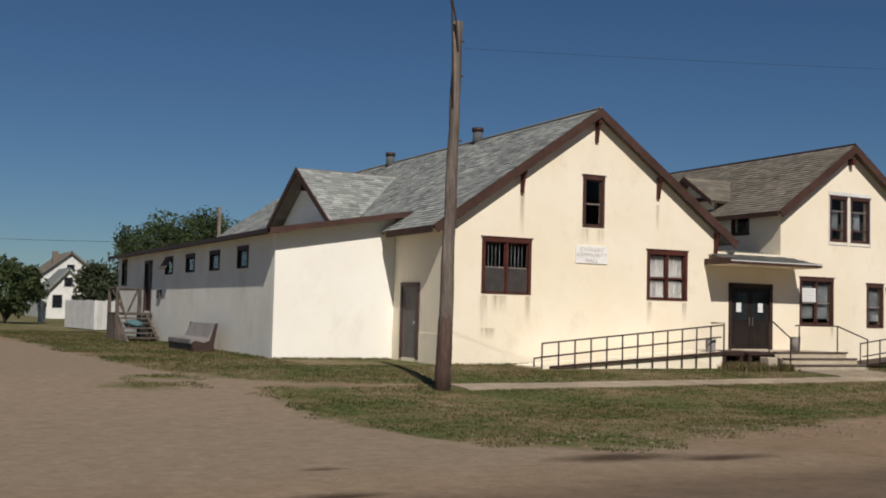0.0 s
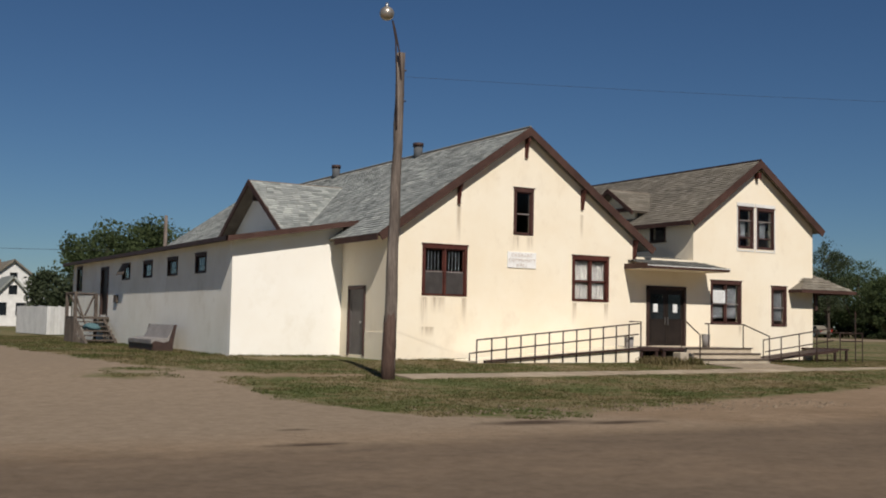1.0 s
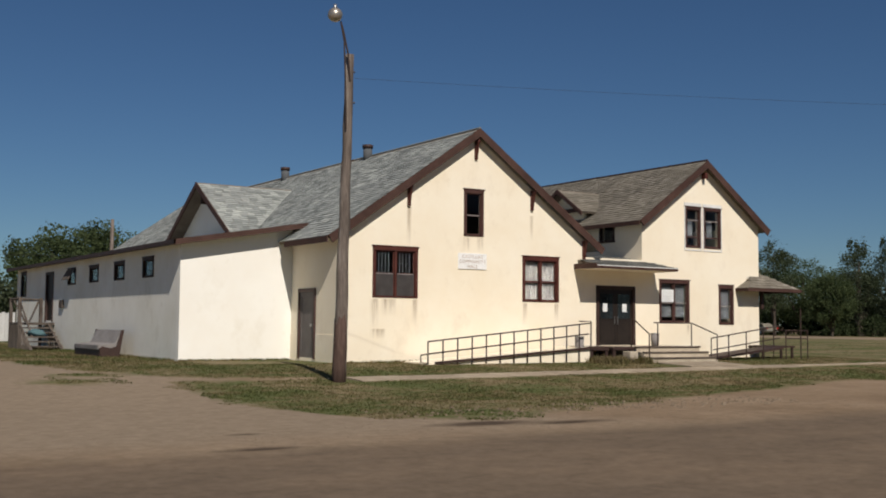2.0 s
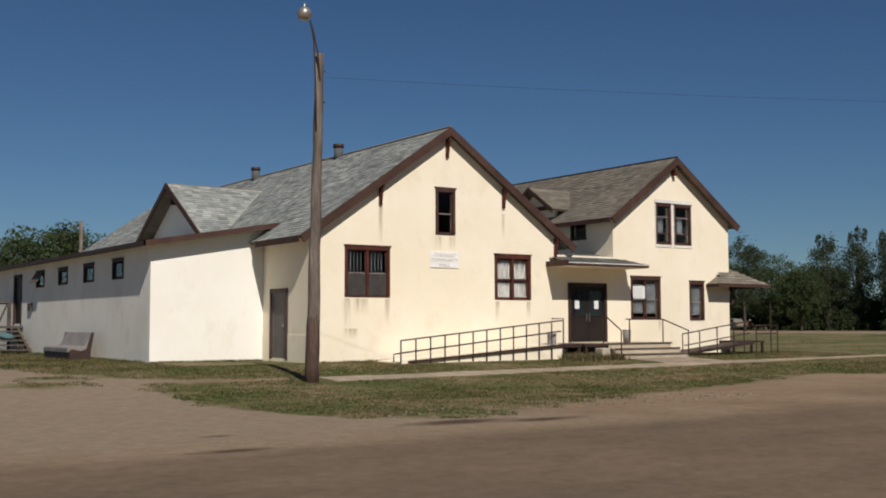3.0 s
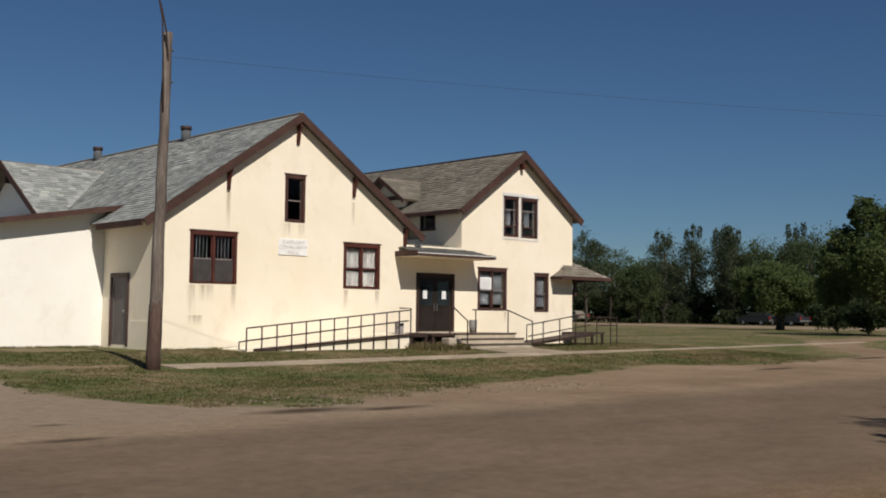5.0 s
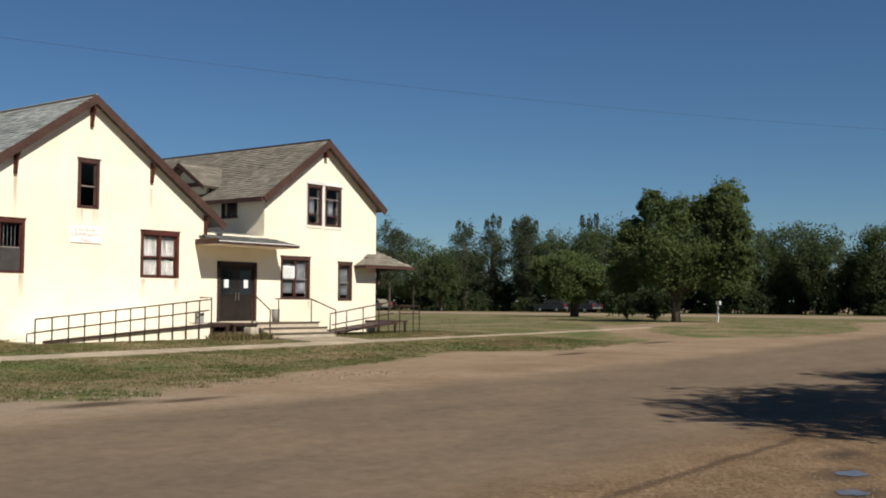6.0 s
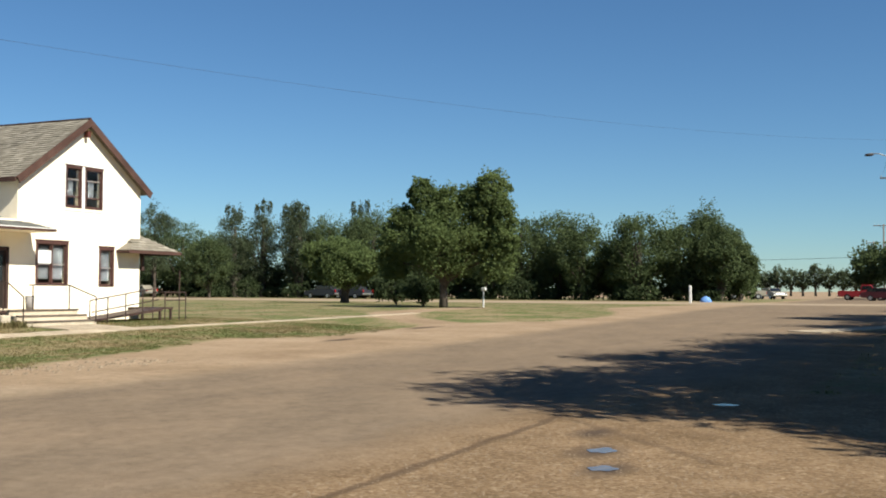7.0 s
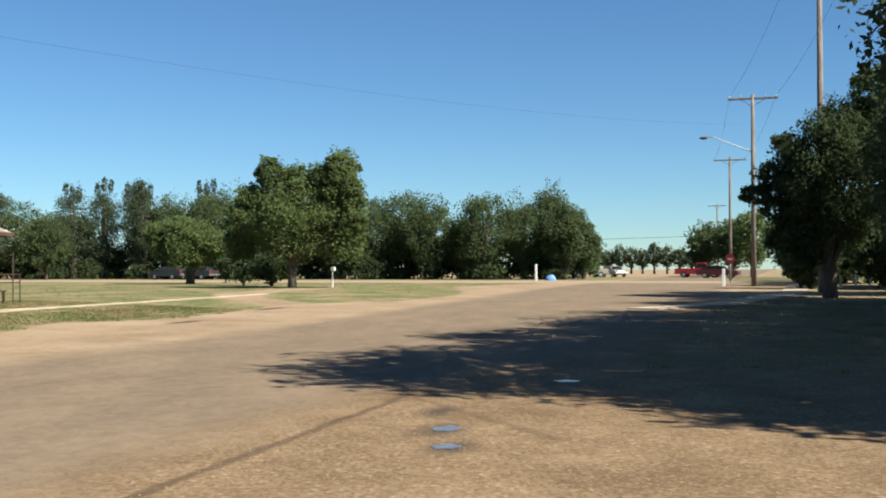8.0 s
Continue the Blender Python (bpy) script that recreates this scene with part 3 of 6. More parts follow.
def asphalt_cover(x, y):
    d = min(-15.3 - y + 0.02 * x, y + 22.5 + (0.55 * smooth((x + 2) / 8) * 3))
    d = max(d, min(x - 67, 80 - x))
    return max(-2.5, min(2.5, d))


def gravel_cover(x, y):
    """Loose gravel on the near shoulder, from the worn asphalt's edge to the verge."""
    d = min(-22.05 - 1.6 * smooth((x + 3) / 9) - y, x + 12, 30 - x)
    return max(-2.5, min(2.5, d))


def apron_cover(x, y):
    """Pale hard-packed dirt before the annex, and the dusty cross street."""
    d = min(-5.2 - 0.35 * (y + 7) - x if y < -7 else -5.2 - x, y + 14.9, 16 - y)
    return max(-2.5, min(2.5, max(d, min(x - 67, 80 - x))))


# dark ground marks: streaks near the lawn edge, damp rings round the puddles
DARK_MARKS = [(-4.9, -13.9, 1.3, 0.42), (-3.6, -14.3, 1.1, 0.34), (-9.0, -15.3, 0.75, 0.22), (-8.5, -13.7, 0.45, 0.16), (11.9, -11.6, 1.5, 0.4), (-4.6, -23.9, 0.75, 0.36), (-5.5, -24.25, 0.7, 0.33), (-3.4, -23.5, 0.6, 0.3), (16.5, -9.7, 2.6, 0.5), (20, -10.2, 2.0, 0.5)]


def dark_cover(x, y):
    d = max(1 - math.hypot((x - a) / rx, (y - b) / ry) for a, b, rx, ry in DARK_MARKS)
    return max(-1.0, d)


def steps_between(a, b, s):
    return [a + (b - a) * i / max(1, round((b - a) / s)) for i in range(max(1, round((b - a) / s)))]


gx = [-2500, -900, -400, -200, -110, -70, -45, -30, -22] + steps_between(-17, 14, 0.22) + steps_between(14, 48, 0.5) + steps_between(48, 100, 2) + [100, 130, 170, 240, 400, 900, 2500]
gy = [-2500, -900, -400, -200, -110, -70, -50, -40] + steps_between(-34, -27.5, 0.6) + steps_between(-27.5, 4, 0.2) + steps_between(4, 40, 0.8) + steps_between(40, 100, 6) + [110, 150, 240, 400, 900, 2500]
gv = [(x, y, ground_z(x, y)) for y in gy for x in gx]
nx = len(gx)
gf = [(j * nx + i, j * nx + i + 1, (j + 1) * nx + i + 1, (j + 1) * nx + i) for j in range(len(gy) - 1) for i in range(nx - 1)]
ground = raw_part("ground", gv, gf, M_GROUND)
for attr, fn in (("grass_cover", lawn_cover), ("asphalt_cover", asphalt_cover), ("dark_cover", dark_cover), ("gravel_cover", gravel_cover), ("apron_cover", apron_cover)):
    a = ground.data.attributes.new(attr, "FLOAT", "POINT")
    a.data.foreach_set("value", [fn(x, y) for x, y, _ in gv])
ground.data.polygons.foreach_set("use_smooth", [True] * len(gf))
tagged(ground, "dusty dirt and worn asphalt street beside dry patchy lawn", "ground", kind="structure")

# ---- the hall ----
I4 = Matrix.Identity(4)
LEFTWARD = Matrix.Rotation(radians(-90), 4, "Z")
RIGHTWARD = Matrix.Rotation(radians(90), 4, "Z")
T = 0.22


def face_left(x):
    return Matrix.Translation((x, 0, 0)) @ LEFTWARD


hall = thing("community_hall", (0, 0, 0), "cream stucco community hall with brown gables and grey-green shingles", "building")
PK, RZ, SL = 4.61, 7.0, 0.69


def hall_roof_z(x):
    return RZ - SL * abs(x - PK)


def opening(b, e=0.03):
    return (b[0] + e, b[1] + e, b[2] - e, b[3] - e)


WA, WB, WU = (1.08, 1.84, 2.58, 3.28), (6.40, 1.81, 7.84, 3.20), (4.19, 3.74, 4.91, 5.13)
front = part("wall", wall_mesh(0, 8.95, -0.4, [(0, 3.7), (PK, 6.83), (8.95, 3.79)], [opening(b) for b in (WA, WB, WU)], T, I4), M_STUCCO, hall, "stained cream stucco front gable wall")
part("wall", wall_mesh(-24.5, -T, -0.4, [(-24.5, 3.6), (-T, 3.6)], [(-2.46, 0.1, -1.41, 2.06)], T, face_left(0)), M_STUCCO, hall)
part("wall", wall_mesh(T, 24.5, -0.4, [(T, 3.6), (24.5, 3.6)], [], T, Matrix.Translation((8.95, 0, 0)) @ RIGHTWARD), M_STUCCO, hall)
part("wall", wall_mesh(0, 8.95, -0.4, [(0, 3.7), (PK, 6.83), (8.95, 3.79)], [], T, Matrix.Translation((0, 24.3, 0))), M_STUCCO, hall)
# made-up inner floors and partition, coloured dark so the windows look dim
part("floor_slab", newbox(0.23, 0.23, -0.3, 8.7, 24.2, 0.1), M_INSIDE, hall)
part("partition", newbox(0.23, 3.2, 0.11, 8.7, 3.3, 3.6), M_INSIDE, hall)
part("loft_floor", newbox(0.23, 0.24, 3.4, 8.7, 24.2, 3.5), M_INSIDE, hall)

bm = bmesh.new()
roof_slope(bm, (-0.44, -0.21, hall_roof_z(-0.44)), (-0.44, 24.9, hall_roof_z(-0.44)), (PK, -0.21, RZ), (PK, 24.9, RZ))
hall_roof = part("roof", bm, M_DECK, hall)
bm = bmesh.new()
roof_slope(bm, (9.56, -0.21, hall_roof_z(9.56)), (9.56, 24.9, hall_roof_z(9.56)), (PK + 0.004, -0.21, RZ), (PK + 0.004, 24.9, RZ))
part("roof", bm, M_SHINGLE_G, hall)
SLOPE_L = math.hypot(1, SL)
tabs = shingles((-0.46, -0.23, hall_roof_z(-0.46)), (0, 1, 0), (1 / SLOPE_L, 0, SL / SLOPE_L), 25.1, 5.06 * SLOPE_L, seed=4)
near_tabs = [t for t in tabs if t[0].y < 1.75]
far_tabs = [t for t in tabs if t[0].y >= 1.75]
shingle_part("shingle_field", far_tabs, M_SHINGLE_G, hall_roof, "weathered grey-green asphalt shingles")
bm = bmesh.new()
tube(bm, [(PK, -0.23, RZ + 0.005), (PK, 24.9, RZ + 0.005)], 0.045, 6)
part("ridge_cap", bm, M_SHINGLE_G, hall_roof)


def rake(parent, x0, z0, x1, z1, y, depth, mat, name="fascia_board", thick=0.045):
    """A sloping board seen from the front, its top edge from (x0, z0) to (x1, z1)."""
    k = depth * 0.55 * (1 if x1 > x0 else -1)
    low = [(x1 - (k if z1 < z0 else 0), z1 - depth + (abs(k) * 0.5 if z1 < z0 else 0)), (x0 + (k if z0 < z1 else 0), z0 - depth + (abs(k) * 0.5 if z0 < z1 else 0))]
    bm = prism(bmesh.new(), [(x0, z0), (x1, z1), *low], 0, 0, 1)
    for v in bm.verts:
        v.co = Vector((v.co.y, y + v.co.x * thick, v.co.z))
    bmesh.ops.recalc_face_normals(bm, faces=bm.faces)
    return part(name, bm, mat, parent)


rake(hall, -0.46, hall_roof_z(-0.46) + 0.01, PK, RZ + 0.01, -0.26, 0.26, M_FASCIA)
rake(hall, PK, RZ + 0.01, 9.58, hall_roof_z(9.58) + 0.01, -0.26, 0.26, M_FASCIA)
part("fascia_board", newbox(-0.485, -0.21, hall_roof_z(-0.46) - 0.17, -0.445, 2.56, hall_roof_z(-0.46) - 0.01), M_FASCIA, hall)


def bracket(parent, x, ztop, mat, y=0.0, drop=0.62, out=0.2):
    bm = bmesh.new()
    box(bm, x - 0.05, y - 0.07, ztop - drop, x + 0.05, y, ztop, bevel=0.008)
    box(bm, x - 0.045, y - out, ztop - 0.12, x + 0.045, y - 0.07, ztop, bevel=0.008)
    bmesh.ops.recalc_face_normals(bm, faces=bm.faces)
    b = part("knee_brace", bm, mat, parent)
    bm = bmesh.new()
    tube(bm, [(x, y - 0.06, ztop - drop + 0.08), (x, y - out * 0.75, ztop - 0.08)], 0.04, 4)
    part("strut", bm, mat, b)


for x in (0.16, 2.25, PK, 6.75, 8.86):
    bracket(hall, x, hall_roof_z(x) - 0.24 if x != PK else RZ - 0.3, M_TRIM)

window(hall, I4, *opening(WA), M_TRIM, 2, 0.5, style="bars", sill=False, label="oxblood double window with barred upper panes")
window(hall, I4, *opening(WB), M_TRIM, 2, 0.48, style="curtain", sill=False, case=0.1, label="oxblood double window with white curtains")
window(hall, I4, *opening(WU), M_BROWNTRIM, 1, 0.48, style="dark", sill=False, label="narrow oxblood attic sash window")

# side door
bm = bmesh.new()
for b in ((-2.50, 0.06, -2.40, 2.10), (-1.47, 0.06, -1.37, 2.10), (-2.50, 2.0, -1.37, 2.11)):
    box(bm, b[0], -0.035, b[1], b[2], 0.08, b[3], bevel=0.006)
bm.transform(face_left(0))
sd = part("door_frame", bm, M_BROWNTRIM, hall)
bm = bmesh.new()
for b in ((-2.40, 0.1, -2.30, 2.0), (-1.57, 0.1, -1.47, 2.0), (-2.30, 0.1, -1.57, 0.28), (-2.30, 1.88, -1.57, 2.0)):
    box(bm, b[0], 0.0, b[1], b[2], 0.04, b[3])
bm.transform(face_left(0))
part("door_stile", bm, M_SCREEN, sd)
bm = newbox(-2.31, 0.02, 0.27, -1.56, 0.03, 1.9)
bm.transform(face_left(0))
part("door_panel", bm, M_SCREEN, sd, "grey screen panel")
bm = newbox(-1.64, -0.05, 1.0, -1.58, -0.001, 1.08, bevel=0.01)
bm.transform(face_left(0))
part("handle", bm, M_GALV, sd)

# peeling dado round the side door
for y0, y1 in ((0.0, 1.35), (2.52, 3.0)):
    part("dado", newbox(-0.018, y0, -0.3, -0.003, y1, 0.78, bevel=0.004), M_STUCCO, hall, "worn lower band of stucco")

# roof vents
for y, z in ((6.5, 7.35), (13.35, 7.35)):
    vent = thing("roof_vent", (PK - 0.12, y, 6.9), "dark metal roof vent pipe on the ridge", "vent", "roof vents")
    bm = bmesh.new()
    tube(bm, [(0, 0, -0.15), (0, 0, z - 6.98)], 0.16, 14)
    part("pipe", bm, M_COOL_GREY, vent)
    bm = bmesh.new()
    tube(bm, [(0, 0, z - 6.98), (0, 0, z - 6.86)], 0.19, 14)
    part("cap", bm, M_DARKTRIM, vent)

# cross gable
GY, GZ, GS = 9.86, 6.02, 0.625
part("wall", wall_mesh(-GY - 3.0, -GY + 3.0, 3.3, [(-GY - 3.0, GZ - GS * 3.0 - 0.12), (-GY, GZ - 0.12), (-GY + 3.0, GZ - GS * 3.0 - 0.12)], [], 0.12, face_left(-0.02)), M_STUCCO_W, hall, "white stucco cross gable")


def hall_x(z):
    return PK - (RZ - z) / SL


for s in (-1, 1):
    bm = bmesh.new()
    e = GZ - GS * 3.4
    roof_slope(bm, (-0.5, GY + s * 3.4, e), (hall_x(e) + 0.1, GY + s * 3.4, e), (-0.5, GY + s * 0.003, GZ), (hall_x(GZ) + 0.1, GY + s * 0.003, GZ), 0.08)
    deck = part("roof", bm, M_DECK, hall)
    L = math.hypot(1, GS)
    tb = shingles((-0.52, GY + s * 3.4, e), (1, 0, 0), (0, -s / L, GS / L), 3.7, 3.4 * L, keep=lambda c, v: -0.52 + c < hall_x(GZ - GS * (3.4 - v / L)) + 0.12, seed=8 + s)
    shingle_part("shingle_field", tb, M_SHINGLE_G, deck)
    bm = prism(bmesh.new(), [(GY + s * 3.42, e + 0.01), (GY, GZ + 0.015), (GY, GZ - 0.2), (GY + s * 3.42, e - 0.2)], 0, -0.56, -0.515)
    part("fascia_board", bm, M_FASCIA, hall)
bm = newbox(-0.35, GY - 0.04, GZ - 0.75, -0.02, GY + 0.04, GZ - 0.12)
part("knee_brace", bm, M_DARKTRIM, hall)

# annex
AX0, AY0, AY1 = -3.46, 3.02, 23.9
annex = thing("hall_annex", (0, 0, 0), "long white stucco lean-to annex with small high windows", "building")
AWIN = [(5.34, 2.44, 6.38, 3.04), (8.26, 2.44, 9.36, 3.02), (11.24, 2.45, 12.36, 3.02), (14.24, 2.44, 15.34, 3.03), (22.3, 2.12, 23.3, 3.17)]
ADOOR = (17.56, 1.08, 18.74, 3.0)
ops = [(-b[2], b[1], -b[0], b[3]) for b in (*AWIN, ADOOR)]


def annex_roof_z(x):
    return 3.39 + (x + 3.80) * 0.1707


part("wall", wall_mesh(-AY1, -AY0 - T, -0.4, [(-AY1, annex_roof_z(AX0) - 0.12), (-AY0 - T, annex_roof_z(AX0) - 0.12)], [opening(o) for o in ops], T, face_left(AX0)), M_STUCCO_S, annex, "weathered off-white stucco side wall")
part("wall", wall_mesh(AX0, 0.0, -0.4, [(AX0, annex_roof_z(AX0) - 0.12), (0, annex_roof_z(0) - 0.12)], [], T, Matrix.Translation((0, AY0, 0))), M_STUCCO_W, annex, "bright white stucco end wall")
part("wall", wall_mesh(AX0, 0.0, -0.4, [(AX0, annex_roof_z(AX0) - 0.12), (0, annex_roof_z(0) - 0.12)], [], T, Matrix.Translation((0, AY1 + 0.002, 0))), M_STUCCO_S, annex)
part("floor_slab", newbox(AX0 + T, AY0 + 0.3, 0.6, -0.05, AY1 - 0.3, 0.7), M_INSIDE, annex)
bm = bmesh.new()
roof_slope(bm, (-3.765, 2.62, 3.395), (-3.765, 24.8, 3.395), (0.30, 2.62, 4.09), (0.30, 24.8, 4.09), 0.1)
part("roof", bm, M_SHINGLE_G, annex)
bm = prism(bmesh.new(), [(-3.81, 3.41), (0.32, 4.11), (0.32, 3.95), (-3.81, 3.25)], 1, 2.57, 2.615)
part("fascia_board", bm, M_FASCIA, annex)
part("fascia_board", newbox(-3.81, 2.57, 3.28, -3.767, 24.82, 3.41), M_DARKTRIM, annex)
for i, b in enumerate(AWIN):
    window(annex, face_left(AX0), *opening((-b[2], b[1], -b[0], b[3])), M_DARKTRIM, 1, 0.98, case=0.07, style="shade", sill=False)
# the open awning sash
bm = newbox(-15.3, -0.02, -0.42, -14.28, 0.0, 0.0)
bm.transform(face_left(AX0) @ Matrix.Translation((0, -0.05, 3.0)) @ Matrix.Rotation(radians(-30), 4, "X"))
part("awning_sash", bm, M_WOOD, annex, "open top-hung sash propped outward")
bm = newbox(-16.35, -0.08, 1.6, -15.85, -0.01, 1.9, bevel=0.01)
bm.transform(face_left(AX0))
part("wall_box", bm, M_WOOD, annex, "small grey utility box")
bm = newbox(-18.7, 0.05, 1.1, -17.6, 0.1, 2.97)
bm.transform(face_left(AX0))
part("door", bm, M_DOOR, annex, "dark brown plank door")
bm = bmesh.new()
for b in ((-18.78, 1.05, -18.66, 3.04), (-17.64, 1.05, -17.52, 3.04), (-18.78, 2.94, -17.52, 3.05)):
    box(bm, b[0], -0.03, b[1], b[2], 0.06, b[3])
bm.transform(face_left(AX0))
part("door_frame", bm, M_DARKTRIM, annex)

# ---- the two-storey house joined to the hall ----
house = thing("attached_house", (0, 0, 0), "two-storey cream stucco house with brown shingled gable roof", "building")
HP, HZ, HS = 14.34, 6.89, 0.71
HX0, HX1, HY1 = 11.43, 17.2, 8.9


def house_roof_z(x):
    return HZ - HS * abs(x - HP)


WC1, WC2, WD, WE = (13.47, 3.82, 14.22, 5.22), (14.37, 3.82, 15.23, 5.22), (12.22, 1.20, 13.64, 2.64), (15.10, 1.16, 15.85, 2.53)
part("wall", wall_mesh(HX0, HX1, -0.4, [(HX0, house_roof_z(HX0) - 0.16), (HP, HZ - 0.16), (HX1, house_roof_z(HX1) - 0.16)], [opening(b) for b in (WC1, WC2, WD, WE)], T, I4), M_STUCCO, house)
part("wall", wall_mesh(-HY1, -T, -0.4, [(-HY1, house_roof_z(HX0) - 0.13), (-T, house_roof_z(HX0) - 0.13)], [(-2.10, 4.03, -1.37, 4.62)], T, face_left(HX0)), M_STUCCO, house)
part("wall", wall_mesh(T, HY1, -0.4, [(T, house_roof_z(HX1) - 0.13), (HY1, house_roof_z(HX1) - 0.13)], [], T, Matrix.Translation((HX1, 0, 0)) @ RIGHTWARD), M_STUCCO, house)
part("wall", wall_mesh(HX0, HX1, -0.4, [(HX0, house_roof_z(HX0) - 0.16), (HP, HZ - 0.16), (HX1, house_roof_z(HX1) - 0.16)], [], T, Matrix.Translation((0, HY1 - T, 0))), M_STUCCO, house)
# inner floors and partition added in the dark room colour
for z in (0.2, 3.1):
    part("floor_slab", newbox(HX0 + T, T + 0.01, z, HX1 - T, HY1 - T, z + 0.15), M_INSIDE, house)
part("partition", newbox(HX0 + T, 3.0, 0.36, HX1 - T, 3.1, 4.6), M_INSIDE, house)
HL = math.hypot(1, HS)
for s in (-1, 1):
    bm = bmesh.new()
    x0 = HP + s * 3.2
    roof_slope(bm, (x0, -0.23, house_roof_z(x0)), (x0, 9.3, house_roof_z(x0)), (HP + s * 0.002, -0.23, HZ), (HP + s * 0.002, 9.3, HZ), 0.11)
    deck = part("roof", bm, M_SHINGLE_B, house)
    if s < 0:
        tb = shingles((x0 - 0.02, -0.25, house_roof_z(x0 - 0.02)), (0, 1, 0), (1 / HL, 0, HS / HL), 9.57, 3.22 * HL, seed=12)
        shingle_part("shingle_field", tb, M_SHINGLE_B, deck, "weathered brown-grey shingles")
    rake(house, HP + s * 3.22, house_roof_z(HP + 3.22) + 0.01, HP, HZ + 0.012, -0.28, 0.27, M_FASCIA)
part("fascia_board", newbox(HP - 3.25, -0.23, house_roof_z(HP - 3.2) - 0.15, HP - 3.205, 9.3, house_roof_z(HP - 3.2) - 0.005), M_FASCIA, house)
bm = bmesh.new()
tube(bm, [(HP, -0.25, HZ + 0.01), (HP, 9.3, HZ + 0.01)], 0.045, 6)
part("ridge_cap", bm, M_DARKTRIM, house)
part("knee_brace", newbox(HP - 0.06, -0.2, HZ - 0.62, HP + 0.06, 0, HZ - 0.42), M_TRIM, house)
for b in (WC1, WC2):
    fr = window(house, I4, *opening(b), M_BROWNTRIM, 1, 0.72, case=0.07, style="dark", sill=False, rails=(0.27,), drape=True)
    bm = bmesh.new()
    for q in ((b[0] - 0.05, b[3] + 0.06, b[2] + 0.05, b[3] + 0.17), (b[0] - 0.04, b[1] - 0.1, b[2] + 0.04, b[1] - 0.052), (b[0] - 0.05, b[1] - 0.05, b[0] - 0.005, b[3] + 0.03), (b[2] + 0.005, b[1] - 0.05, b[2] + 0.05, b[3] + 0.03)):
        box(bm, q[0], -0.02, q[1], q[2], 0.0, q[3])
    part("outer_casing", bm, M_WHITE, fr, "thin white outer casing")
window(house, I4, *opening(WD), M_BROWNTRIM, 2, 0.5, style="paper", sill=False, label="dark brown double window with a paper notice")
window(house, I4, *opening(WE), M_BROWNTRIM, 1, 0.5, style="blind", sill=False)
window(house, face_left(HX0), -2.10, 4.03, -1.37, 4.62, M_DARKTRIM, 1, 0.98, case=0.07)
# roof dormer
DY, DZ, DW = 4.1, 6.05, 1.35
part("dormer_wall", wall_mesh(-DY - 1.0, -DY + 1.0, 4.6, [(-DY - 1.0, DZ - 0.75), (-DY, DZ - 0.1), (-DY + 1.0, DZ - 0.75)], [], 0.12, face_left(11.55)), M_STUCCO, house, "small dormer gable")
for s in (-1, 1):
    bm = bmesh.new()
    e = DZ - 0.66 * DW
    roof_slope(bm, (11.15, DY + s * DW, e), (HP - (HZ - e) / HS + 0.1, DY + s * DW, e), (11.15, DY + s * 0.002, DZ), (HP - (HZ - DZ) / HS + 0.1, DY + s * 0.002, DZ), 0.07)
    deck = part("dormer_roof", bm, M_DECK, house)
    L = math.hypot(1, 0.66)
    tb = shingles((11.13, DY + s * DW, e), (1, 0, 0), (0, -s / L, 0.66 / L), 2.4, DW * L, keep=lambda c, v: 11.13 + c < HP - (HZ - (DZ - 0.66 * (DW - v / L))) / HS + 0.1, seed=20 + s)
    shingle_part("shingle_field", tb, M_SHINGLE_B, deck)
    bm = prism(bmesh.new(), [(DY + s * 1.37, e + 0.01), (DY, DZ + 0.015), (DY, DZ - 0.15), (DY + s * 1.37, e - 0.15)], 0, 11.09, 11.135)
    part("fascia_board", bm, M_FASCIA, house)
part("fascia_board", newbox(11.3, DY - 1.1, 5.2, 11.5, DY + 1.1, 5.32), M_FASCIA, house)

# ---- entry between them ----
entry = thing("entry_link", (0, 0, 0), "low cream stucco entry with dark double doors under a shed canopy", "building")
part("wall", wall_mesh(8.95, HX0, -0.4, [(8.95, 3.3), (HX0, 3.3)], [(9.45, 0.46, 11.05, 2.34)], T, I4), M_STUCCO, entry)
# back wall and floor added, their dimness in the colour
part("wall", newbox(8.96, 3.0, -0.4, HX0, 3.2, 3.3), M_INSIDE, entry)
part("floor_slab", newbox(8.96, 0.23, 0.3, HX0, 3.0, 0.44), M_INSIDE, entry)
bm = bmesh.new()
for b in ((9.40, 0.46, 9.51, 2.40), (10.99, 0.46, 11.10, 2.40), (9.40, 2.28, 11.10, 2.40)):
    box(bm, b[0], -0.04, b[1], b[2], 0.08, b[3], bevel=0.006)
df = part("door_frame", bm, M_DARKTRIM, entry)
